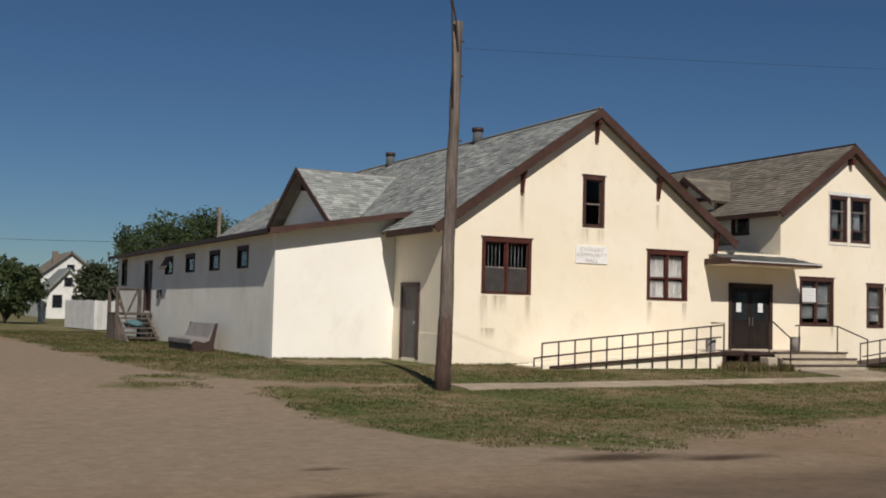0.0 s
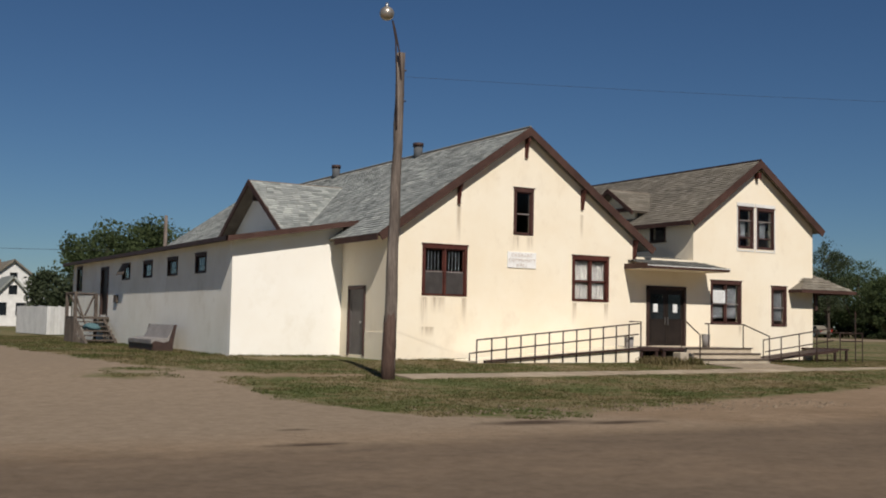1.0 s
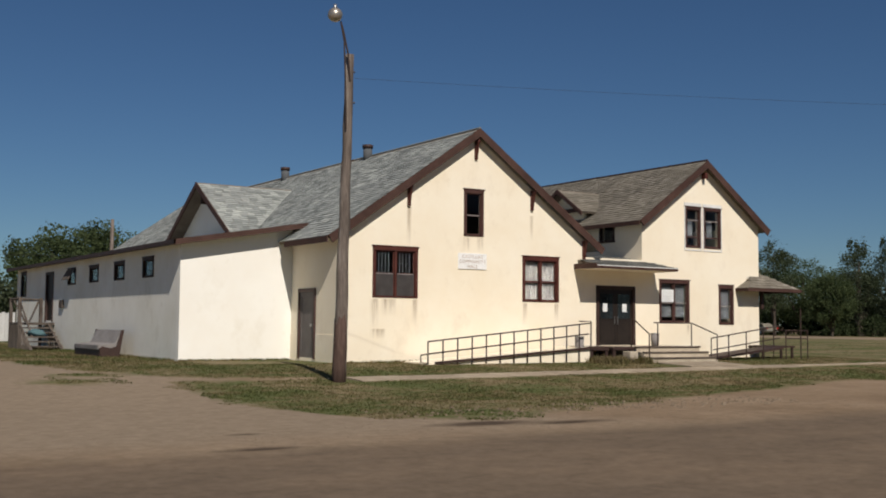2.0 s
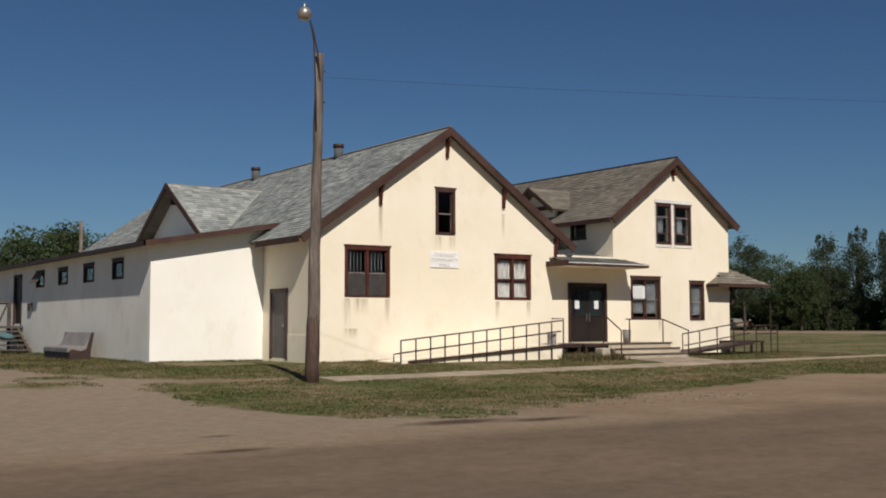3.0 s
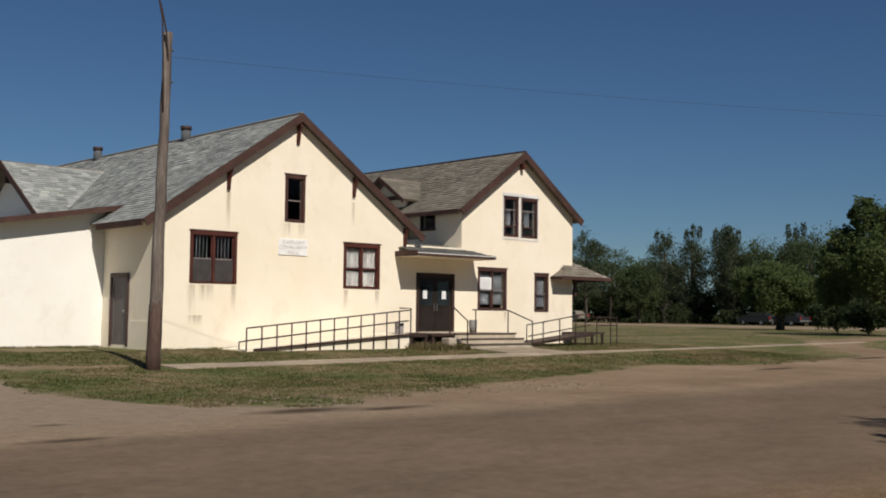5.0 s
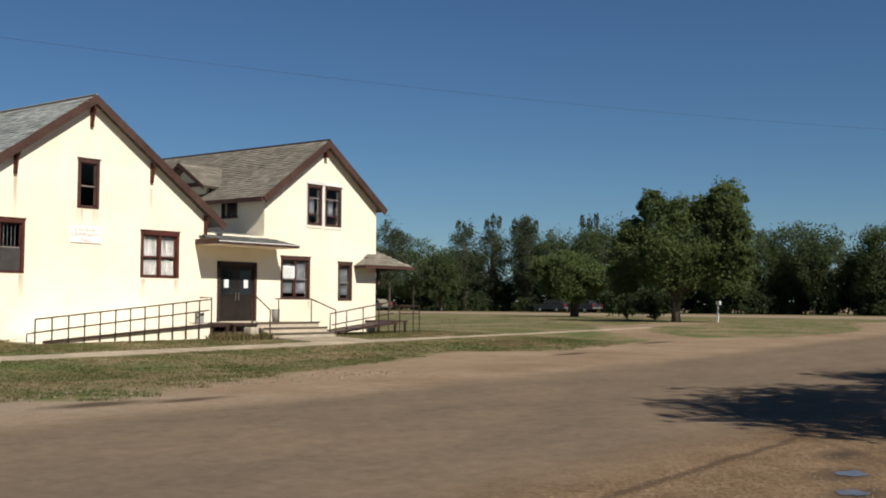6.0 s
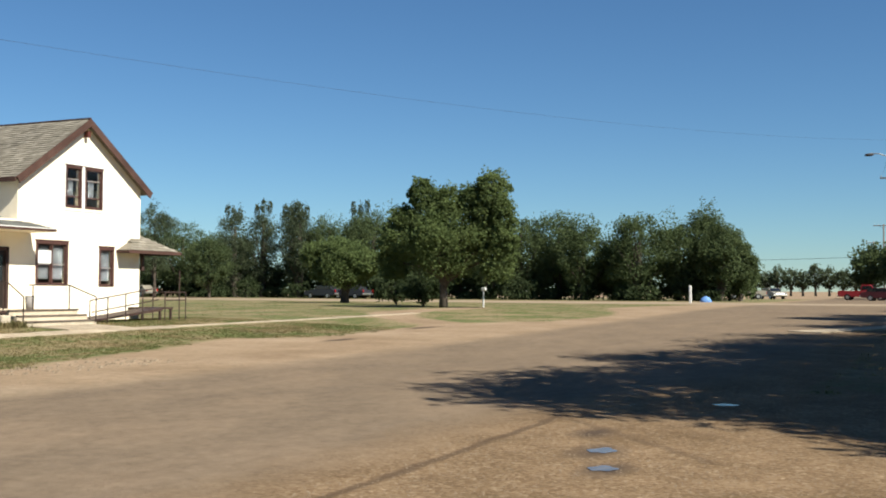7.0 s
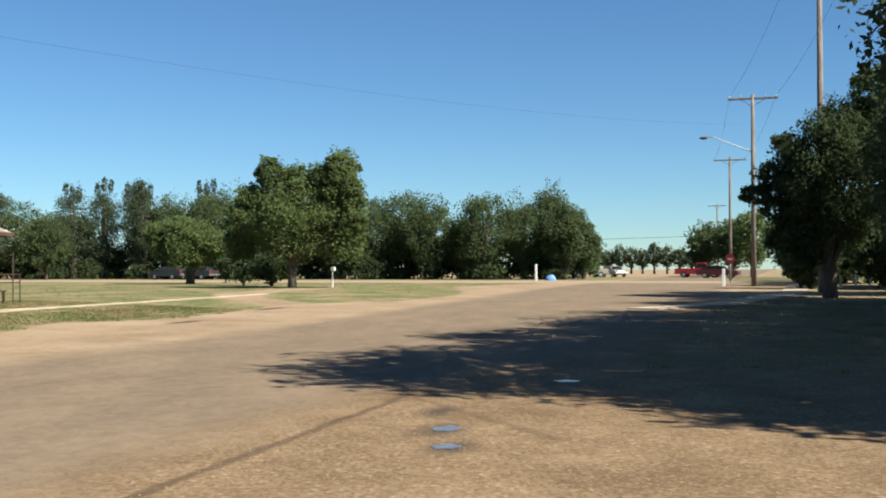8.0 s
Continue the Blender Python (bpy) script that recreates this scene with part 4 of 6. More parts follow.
for k in (0, 1):
    x0 = 9.51 + k * 0.745
    bm = bmesh.new()
    box(bm, x0, 0.03, 0.47, x0 + 0.735, 0.075, 2.28)
    leaf = part("door", bm, M_DOOR, df, "dark brown door leaf with a glazed upper panel")
    bm = bmesh.new()
    for q in ((x0 + 0.09, 0.6, x0 + 0.645, 1.2), (x0 + 0.09, 1.3, x0 + 0.645, 1.33), (x0 + 0.09, 2.13, x0 + 0.645, 2.17), (x0 + 0.07, 1.3, x0 + 0.1, 2.17), (x0 + 0.635, 1.3, x0 + 0.665, 2.17)):
        box(bm, q[0], 0.018, q[1], q[2], 0.03, q[3])
    part("moulding", bm, M_DOOR, leaf)
    part("pane", newbox(x0 + 0.1, 0.022, 1.33, x0 + 0.635, 0.029, 2.13), M_CARGLASS, leaf, "dark door glass")
    p = part("paper_notice", newbox(x0 + (0.2 if k == 0 else 0.3), 0.012, 1.55, x0 + (0.39 if k == 0 else 0.49), 0.017, 1.82), M_PAPER, leaf, "small white paper notice")
    bm = bmesh.new()
    tube(bm, [(x0 + (0.68 if k == 0 else 0.06), -0.02, 1.15), (x0 + (0.68 if k == 0 else 0.06), -0.02, 1.4)], 0.012, 6)
    part("handle", bm, M_GALV, leaf)
bm = bmesh.new()
roof_slope(bm, (8.52, -1.05, 2.99), (12.0, -1.05, 2.99), (8.95, 0.9, 3.42), (11.42, 0.9, 3.42), 0.07)
can = part("canopy", bm, M_DECK, entry, "shed canopy over the doors")
cu = Vector((0, 1.95, 0.43)).normalized()
tb = shingles((8.52, -1.07, 2.985), (1, 0, 0), cu, 3.48, 1.98, keep=lambda c, v: 0.43 * v / 2 < c < 3.48 - 0.58 * v / 2, seed=31)
shingle_part("shingle_field", tb, M_SHINGLE_C, can)
part("fascia_board", newbox(8.5, -1.10, 2.972, 12.02, -1.055, 3.0), M_WHITE, can, "white metal drip edge")
part("fascia_board", newbox(8.5, -1.09, 2.90, 12.02, -1.056, 2.971), M_FASCIA, can)
part("fascia_board", newbox(8.47, -1.09, 2.89, 8.515, 0.0, 3.06), M_FASCIA, can)
part("soffit", newbox(8.53, -1.05, 2.885, 11.98, 0.0, 2.91), M_STUCCO, can)

# hipped canopy at the corner of the house
hip = bmesh.new()
pts = [(16.0, -0.52, 2.47), (18.85, -0.52, 2.47), (18.85, 2.0, 2.47), (16.0, 2.0, 2.47), (17.24, 0.3, 3.13), (17.4, 1.0, 3.13)]
vs = [hip.verts.new(p) for p in pts]
for f in ((0, 1, 4), (1, 2, 5, 4), (2, 3, 5), (3, 0, 4, 5), (0, 3, 2, 1)):
    hip.faces.new([vs[i] for i in f])
bmesh.ops.recalc_face_normals(hip, faces=hip.faces)
porch = part("porch_roof", hip, M_SHINGLE_B, house, "small hipped porch roof at the corner")
bm = bmesh.new()
for b in ((15.97, -0.56, 18.88, -0.522), (18.852, -0.56, 18.89, 2.04), (15.96, -0.56, 15.998, 0.0)):
    box(bm, b[0], b[1], 2.36, b[2], b[3], 2.475)
part("fascia_board", bm, M_FASCIA, porch)
tb = shingles((16.0, -0.53, 2.475), (1, 0, 0), Vector((0, 0.82, 0.66)).normalized(), 2.85, 1.05, keep=lambda c, v: 1.22 * v / 1.05 < c < 2.85 - 1.6 * v / 1.05, seed=33)
shingle_part("shingle_field", tb, M_SHINGLE_B, porch)
part("porch_post", newbox(17.24, -0.1, 1.75, 17.36, 0.02, 2.36, bevel=0.01), M_DARKTRIM, porch)
part("porch_post", newbox(18.66, 1.7, 0.0, 18.78, 1.82, 2.36, bevel=0.01), M_DARKTRIM, porch)

# sign on the hall
sign = thing("wall_sign", (3.98, -0.03, 2.75), "white painted name board with faded letters on stucco", "sign")
part("board", newbox(0, 0, 0, 1.04, 0.028, 0.48, bevel=0.004), M_BOARD, sign)
for i, word in enumerate(("CADILLAC", "COMMUNITY", "HALL")):
    cu_ = bpy.data.curves.new("lettering", "FONT")
    cu_.body, cu_.size, cu_.extrude, cu_.align_x = word, 0.138, 0.002, "CENTER"
    cu_.space_character = 1.25
    cu_.materials.append(M_LETTER)
    o = new("lettering", cu_)
    o.matrix_basis = pose(0.52, -0.004, 0.335 - i * 0.15, 90, 0, 0)
    o.parent = sign

# ---- yard ----
def gz(x, y, dz=0.0):
    return (x, y, ground_z(x, y) + dz)


# pavement slabs
def slab_run(name, pts, width, label, drop=0.05, n0=1.5):
    top = thing(name, (0, 0, 0), label, "pavement", kind="structure")
    rng = random.Random(5)
    for (x0, y0), (x1, y1) in zip(pts, pts[1:]):
        L = math.hypot(x1 - x0, y1 - y0)
        n = max(1, round(L / n0))
        dx, dy = (x1 - x0) / L, (y1 - y0) / L
        for i in range(n):
            a, b = L * i / n + 0.008, L * (i + 1) / n - 0.008
            bm = bmesh.new()
            cs = []
            for s, w in ((a, -width / 2), (b, -width / 2), (b, width / 2), (a, width / 2)):
                x, y = x0 + dx * s - dy * w, y0 + dy * s + dx * w
                cs.append((x, y, ground_z(x, y) + 0.025 + rng.uniform(-0.008, 0.008)))
            va = [bm.verts.new(c) for c in cs]
            vb = [bm.verts.new((c[0], c[1], c[2] - drop - 0.05)) for c in cs]
            bm.faces.new(va)
            for k in range(4):
                bm.faces.new((va[k], vb[k], vb[(k + 1) % 4], va[(k + 1) % 4]))
            bmesh.ops.recalc_face_normals(bm, faces=bm.faces)
            part("slab", bm, M_WALK, top)
    return top


slab_run("pavement", [(-2.3, -5.15), (5.0, -4.8), (13.5, -4.43)], 0.8, "old concrete walk with dusty slabs across the lawn")
slab_run("pavement", [(13.52, -4.43), (21.0, -4.25), (32, -4.0)], 0.4, "narrow worn path of old slabs over the lawn")
slab_run("pavement", [(10.9, -4.0), (10.9, -2.55)], 2.6, "concrete path up to the entry steps", n0=1.5)
slab_run("pavement", [(22, -22.6), (27.5, -25.2), (40, -27.6), (60, -28.2)], 1.2, "pale concrete walk beside the shaded verge")

# entry landing and steps
steps = thing("entry_steps", (0, 0, 0), "three worn concrete steps up to the entry doors", "steps")
side_deck = part("side_deck", newbox(8.6, -1.7, 0.34, 9.48, -0.002, 0.44, bevel=0.015), M_DARKTRIM, steps, "dark wooden side deck")
for x, y in ((8.68, -1.62), (9.4, -1.62), (8.68, -0.1), (9.4, -0.1)):
    part("post", newbox(x - 0.05, y - 0.05, -0.1, x + 0.05, y + 0.05, 0.34), M_DARKTRIM, side_deck)
part("landing", newbox(9.5, -1.75, -0.2, 12.3, -0.002, 0.45, bevel=0.015), M_CONCRETE, steps)
part("step", newbox(9.5, -2.1, -0.2, 12.35, -1.752, 0.29, bevel=0.015), M_CONCRETE, steps)
part("step", newbox(9.5, -2.45, -0.2, 12.4, -2.102, 0.13, bevel=0.015), M_CONCRETE, steps)

for y, z, x0 in ((-1.75, 0.45, 9.5), (-2.1, 0.29, 9.5), (-2.45, 0.13, 9.5)):
    part("nosing", newbox(x0, y - 0.035, z - 0.035, 12.32, y + 0.06, z + 0.012, bevel=0.008), M_WOOD, steps, "worn dark wooden step edge")


def pipe_rail(name, label, rails, posts, r=0.022):
    ob = thing(name, (0, 0, 0), label, "railing")
    for run in rails:
        bm = bmesh.new()
        tube(bm, run, r, 6)
        part("rail", bm, M_METAL, ob)
    for p in posts:
        bm = bmesh.new()
        tube(bm, p, r, 6)
        part("post", bm, M_METAL, ob)
    return ob


# ramp along the hall
ramp_ob = thing("access_ramp", (0, 0, 0), "long wooden ramp with dark edge beam along the wall", "ramp")
bm = prism(bmesh.new(), [(2.0, -0.1), (7.8, -0.1), (7.8, 0.45), (2.0, 0.03)], 1, -1.55, -0.25)
part("deck", bm, M_STUCCO, ramp_ob, "cream painted ramp body")
part("end_deck", newbox(7.81, -1.55, 0.33, 8.58, -0.25, 0.45, bevel=0.01), M_DARKTRIM, ramp_ob, "dark timber end of the ramp")
for x, y in ((7.9, -1.48), (8.5, -1.48), (7.9, -0.35), (8.5, -0.35)):
    part("post", newbox(x - 0.05, y - 0.05, -0.1, x + 0.05, y + 0.05, 0.33), M_DARKTRIM, ramp_ob)
bm = prism(bmesh.new(), [(2.2, 0.0), (7.9, 0.39), (7.9, 0.46), (2.2, 0.06)], 1, -1.62, -1.56)
part("edge_beam", bm, M_DARKTRIM, ramp_ob)
posts = []
for i in range(12):
    x = 1.95 + i * 0.49
    posts.append([(x, -1.6, 0.0), (x, -1.6, 0.62 + 0.094 * (x - 1.95))])
pipe_rail("ramp_railing", "dark painted pipe railing along the ramp", [
    [(1.95, -1.6, 0.62), (7.75, -1.6, 1.165)], [(1.72, -1.6, 0.05), (1.72, -1.6, 0.25), (1.95, -1.6, 0.28), (7.7, -1.6, 0.84)],
    [(7.35, -1.6, 1.22), (7.8, -1.6, 1.22), (7.8, -1.6, 0.1)]], posts)
pipe_rail("step_railing", "bent dark pipe handrail beside the steps", [[(9.35, -1.7, 0.45), (9.35, -1.7, 1.3), (9.35, -1.85, 1.28), (9.35, -2.5, 0.85), (9.35, -2.5, 0.05)]], [])
pipe_rail("step_railing", "bent dark pipe handrail on the far side of the steps", [
    [(10.35, -1.68, 1.2), (10.55, -1.68, 1.2), (12.0, -1.68, 1.2), (12.3, -2.5, 0.84), (12.3, -2.5, 0.05)]], [[(10.5, -1.68, 0.45), (10.5, -1.68, 1.2)], [(12.0, -1.68, 0.45), (12.0, -1.68, 1.2)]])
# second ramp toward the corner porch
r2 = thing("access_ramp", (0, 0, 0), "short wooden side ramp rising to the corner porch", "ramp")
bm = prism(bmesh.new(), [(13.0, 0.0), (16.6, 0.33), (16.6, 0.42), (13.0, 0.07)], 1, -1.6, -0.7)
part("deck", bm, M_DARKTRIM, r2)
part("platform", newbox(16.6, -1.45, 0.38, 17.35, -0.02, 0.44), M_DARKTRIM, r2)
for x, y in ((16.7, -1.38), (17.28, -1.38), (17.28, -0.1)):
    part("leg", newbox(x - 0.035, y - 0.035, -0.1, x + 0.035, y + 0.035, 0.38), M_DARKTRIM, r2)
pipe_rail("ramp_railing", "dark pipe railing beside the side ramp", [[(12.35, -2.2, 0.05), (12.35, -2.2, 0.72), (16.3, -1.65, 1.14)], [(12.45, -2.2, 0.35), (16.3, -1.65, 0.72)]],
          [[(x, -2.2 + 0.137 * (x - 12.35), 0), (x, -2.2 + 0.137 * (x - 12.35), 0.72 + 0.106 * (x - 12.35))] for x in (13.3, 14.3, 15.3)])
pipe_rail("porch_railing", "dark pipe railing round the corner porch", [[(16.7, -1.6, 0.98), (17.85, -1.6, 0.98), (17.85, -0.1, 0.98)], [(16.7, -1.6, 0.7), (17.85, -1.6, 0.7)]], [[(x, -1.6, 0), (x, -1.6, 1.0)] for x in (16.7, 17.85)] + [[(17.3, -1.75, 0), (17.3, -1.75, 1.75)], [(17.85, -0.1, 0), (17.85, -0.1, 1.0)]])
for x, y, z, h in ((7.55, -1.35, 0.0, 0.75), (10.75, -1.3, 0.45, 0.4)):
    bucket = thing("ash_can", (x, y, z), "galvanised metal can standing by the railing", "can", "ash cans")
    bm = bmesh.new()
    tube(bm, [(0, 0, 0), (0, 0, h)], [0.12, 0.14], 14)
    part("body", bm, M_SEAT, bucket)
    bm = bmesh.new()
    tube(bm, [(0, 0, h), (0, 0, h + 0.02)], 0.15, 14)
    part("rim", bm, M_GALV, bucket)
block = thing("concrete_block", (8.95, -2.1, 0.0), "squat grey concrete footing beside the steps", "block")
part("body", newbox(-0.17, -0.17, -0.1, 0.17, 0.17, 0.32, bevel=0.02), M_CONCRETE, block)

# lamp post
PX, PY = -2.8, -5.45
pz = ground_z(PX, PY)
lamp_post = thing("street_lamp", (PX, PY, pz), "leaning weathered wooden pole with a domed street lamp", "street lamp")
bm = bmesh.new()
n = 14
rngp = random.Random(3)
tube(bm, [(0.145 * i / n + rngp.uniform(-0.014, 0.014), 0, -0.3 + (7.32 + 0.3) * i / n) for i in range(n + 1)], [0.152 - 0.06 * i / n + rngp.uniform(-0.004, 0.004) for i in range(n + 1)], 14)
part("pole", bm, M_POLE, lamp_post)
bm = bmesh.new()
tube(bm, [(-0.005, 0, -0.25), (0.0, 0, 0.4), (0.018, 0, 0.85), (0.022, 0, 1.05)], [0.162, 0.156, 0.153, 0.146], 14)
for v in bm.verts:
    if v.co.z > 0.8:
        v.co.z += rngp.uniform(-0.4, 0.45)
part("pole_butt", bm, M_BUTT, lamp_post, "dark creosoted foot of the pole")
bm = bmesh.new()
tube(bm, [(0.11, -0.1, 6.7), (0.03, -0.14, 7.3), (-0.12, -0.18, 7.8), (-0.2, -0.2, 7.98)], 0.02, 6)
tube(bm, [(0.02, -0.12, 5.6), (-0.03, -0.15, 6.6), (-0.09, -0.18, 7.55), (-0.19, -0.2, 7.96)], 0.018, 6)
part("arm", bm, M_METAL, lamp_post)
bm = bmesh.new()
bmesh.ops.create_uvsphere(bm, u_segments=18, v_segments=12, radius=0.165)
for v in bm.verts:
    v.co = Vector((v.co.x - 0.35, v.co.y - 0.22, v.co.z * 0.95 + 8.1))
for f in bm.faces:
    f.smooth = True
part("lamp_head", bm, M_LAMPHEAD, lamp_post, "round tarnished metal lamp dome")
bm = bmesh.new()
tube(bm, [(-0.35, -0.22, 8.22), (-0.35, -0.22, 8.34)], [0.06, 0.03], 10)
part("cap", bm, M_GALV, lamp_post)
for z in (6.9, 6.2, 4.9):
    bm = bmesh.new()
    tube(bm, [(0.1, 0, z), (0.26, -0.06, z + 0.03)], 0.02, 5)
    part("bracket", bm, M_METAL, lamp_post)


def wire(name, a, b, sag, r, label, n=20):
    a, b = Vector(a), Vector(b)
    bm = bmesh.new()
    tube(bm, [a.lerp(b, i / n) - Vector((0, 0, 4 * sag * (i / n) * (1 - i / n))) for i in range(n + 1)], r, 4)
    ob = part(name, bm, M_BLACK)
    return tagged(ob, label, "wire")


wire("overhead_wire", (PX + 0.3, PY, pz + 6.8), (53.4, -25.4, 9.8), 0.8, 0.0034, "thin dark service wire strung over the street")

# bench seat by the annex
bench = thing("bench_seat", (-4.15, 8.5, 0.0), "grey upholstered bench seat with dark scrolled ends on the grass", "bench")
bm = prism(bmesh.new(), [(-0.42, 0.22), (-0.42, 0.36), (0.10, 0.42), (0.30, 0.83), (0.38, 0.83), (0.22, 0.26)], 1, -1.4, 1.4)
bmesh.ops.bevel(bm, geom=bm.edges[:], offset=0.02, segments=2, affect="EDGES")
part("seat", bm, M_SEAT, bench)
for y in (-1.44, 1.44):
    bm = prism(bmesh.new(), [(-0.34, 0.0), (-0.40, 0.26), (-0.30, 0.33), (-0.02, 0.27), (0.14, 0.33), (0.29, 0.84), (0.36, 0.84), (0.27, 0.3), (0.24, 0.0)], 1, y - 0.035, y + 0.035)
    part("end_panel", bm, M_DARKTRIM, bench)
part("base_board", newbox(-0.38, -1.4, 0.02, -0.34, 1.4, 0.24), M_DARKTRIM, bench)

# back porch of the annex
porch2 = thing("wooden_stairs", (0, 0, 0), "weathered grey wooden stairs and landing at the annex door", "stairs")
LX = -4.76
part("landing", newbox(LX - 0.04, 17.2, 0.94, AX0 - 0.01, 18.95, 1.03), M_WOOD, porch2)
for x, y, z in ((LX, 17.28, 2.0), (LX, 18.85, 2.0), (-3.6, 17.28, 0.94), (-3.62, 18.85, 2.0), (LX, 18.1, 0.94)):
    part("post", newbox(x - 0.06, y - 0.06, 0, x + 0.06, y + 0.06, z), M_WOOD, porch2)
for i in range(5):
    z = 0.17 * (i + 1)
    part("tread", newbox(LX + 0.04, 15.15 + i * 0.41, z - 0.05, -3.75, 15.5 + i * 0.41, z), M_WOOD, porch2)
for x in (LX, -3.7):
    bm = prism(bmesh.new(), [(14.95, 0.0), (15.3, 0.0), (17.25, 0.85), (17.25, 1.03)], 0, x - 0.03, x + 0.03)
    part("stringer", bm, M_WOOD, porch2)
for x in (LX - 0.05, -3.64):
    for i in range(6):
        y = 15.05 + i * 0.36
        bm = bmesh.new()
        tube(bm, [(x, y, 0.0), (x, y + 0.34, 0.22 + 0.15 * i)], 0.035, 4)
        part("lattice_slat", bm, M_WOOD, porch2)
for i in range(5):
    bm = newbox(LX - 0.075, 17.35 + i * 0.32, 0.0, LX - 0.055, 17.55 + i * 0.32, 0.93)
    part("skirt_board", bm, M_WOOD, porch2)
bm = bmesh.new()
tube(bm, [(LX, 17.28, 1.95), (LX, 18.85, 1.95), (-3.62, 18.85, 1.95)], 0.05, 5)
part("handrail", bm, M_WOOD, porch2)
for p0, p1 in (((LX, 17.3, 1.9), (LX + 0.25, 16.2, 0.5)), ((LX + 0.1, 18.85, 1.9), (-4.2, 18.85, 1.05)), ((-3.7, 18.85, 1.9), (-4.05, 18.85, 1.05))):
    bm = bmesh.new()
    tube(bm, [p0, p1], 0.04, 5)
    part("brace", bm, M_WOOD, porch2)
bundle = thing("cloth_bundle", (-4.3, 16.45, 0.62), "faded teal cloth bundle dropped on the wooden stairs", "bundle")
bm = bmesh.new()
bmesh.ops.create_icosphere(bm, subdivisions=3, radius=0.28)
for v in bm.verts:
    v.co = Vector((v.co.x * 1.2, v.co.y * 1.6, v.co.z * 0.6)) * (1 + 0.22 * noise.noise(v.co * 4))
part("cloth", bm, M_TEAL, bundle)


# white board fence
def fence_run(pts, h, label):
    ob = thing("board_fence", (0, 0, 0), label, "fence", "white fences")
    for (x0, y0), (x1, y1) in zip(pts, pts[1:]):
        L = math.hypot(x1 - x0, y1 - y0)
        ang = math.atan2(y1 - y0, x1 - x0)
        n = round(L / 0.22)
        m = Matrix.Translation((x0, y0, ground_z(x0, y0))) @ Matrix.Rotation(ang, 4, "Z")
        rng = random.Random(9)
        for i in range(n):
            bm = newbox(i * L / n + 0.008, -0.012, 0.05, (i + 1) * L / n - 0.008, 0.012, h + rng.uniform(-0.03, 0.03), m=m)
            part("board", bm, M_WHITE, ob)
        for z in (0.4, h - 0.4):
            part("rail", newbox(0, 0.014, z, L, 0.05, z + 0.09, m=m), M_WHITE, ob)
    return ob


fence_run([(-3.75, 37.0), (-3.2, 31.2), (-1.9, 31.9)], 1.5, "solid white board fence behind the annex")
fence_run([(-3.75, 48.4), (-3.3, 48.3)], 1.55, "white board fence by the gate gap")

# ---- trees ----
def crown(name, parent, centre, rx, rz, blobs, leaves, size, mat, seed, ry=None, fill=0.5):
    """Leaves in uneven clumps scattered through an egg-shaped head, thinner at its rim, with gaps between clumps."""
    rng = np.random.default_rng(seed)
    ry = ry or rx
    d = rng.normal(size=(blobs, 3))
    d /= np.linalg.norm(d, axis=1)[:, None]
    rad = rng.uniform(0.25, 0.86, blobs) ** 0.6
    bc = d * rad[:, None] * np.array([rx, ry, rz]) * 0.86
    bc[:, 2] = np.where(bc[:, 2] < -rz * 0.6, -rz * 0.6, bc[:, 2])
    br = rng.uniform(0.13, 0.28, blobs) * (rx + rz) / 2
    pick = rng.choice(blobs, leaves, p=br ** 2 / (br ** 2).sum())
    v = rng.normal(size=(leaves, 3))
    v /= np.linalg.norm(v, axis=1)[:, None]
    r = np.minimum(1.05, rng.uniform(0.1, 1.0, leaves) ** 0.5 * (1 + 0.07 * rng.normal(size=leaves)))
    p = bc[pick] + v * (r * br[pick])[:, None] * np.array([1.0, 1.0, 0.8])
    ph = rng.uniform(0, 6.28, 6)
    bump_ = 0.16 * np.sin(v[:, 0] * 4.3 + ph[0]) * np.sin(v[:, 1] * 4.9 + ph[1]) + 0.13 * np.sin(v[:, 2] * 6.1 + ph[2]) * np.sin(v[:, 0] * 7.7 + ph[3]) + 0.1 * np.sin(v[:, 1] * 12 + ph[4]) * np.sin(v[:, 2] * 11 + ph[5])
    shell = v * (rng.uniform(0.35, 1.0, leaves) ** 0.5 * (0.84 + bump_))[:, None] * np.array([rx, ry, rz])
    use = rng.random(leaves) < fill
    p[use] = shell[use]
    nrm = v * 0.4 + rng.normal(size=(leaves, 3)) * 0.75 + np.array([0, -0.1, 0.3])
    nrm /= np.linalg.norm(nrm, axis=1)[:, None]
    a = np.cross(nrm, rng.normal(size=(leaves, 3)))
    a /= np.linalg.norm(a, axis=1)[:, None]
    b = np.cross(nrm, a)
    s = (size * rng.uniform(0.6, 1.35, leaves))[:, None]
    c = p + np.array(centre)
    quad = np.stack([c - a * s, c + b * s * 0.55 - nrm * s * 0.15, c + a * s, c - b * s * 0.55 - nrm * s * 0.15], 1).reshape(-1, 3)
    me = bpy.data.meshes.new(name)
    me.vertices.add(len(quad))
    me.vertices.foreach_set("co", quad.ravel())
    me.loops.add(len(quad))
    me.loops.foreach_set("vertex_index", np.arange(len(quad)))
    me.polygons.add(leaves)
    me.polygons.foreach_set("loop_start", np.arange(0, 4 * leaves, 4))
    me.update()
    me.materials.append(mat)
    ob = new(name, me)
    ob.parent = parent
    return ob, bc + np.array(centre)


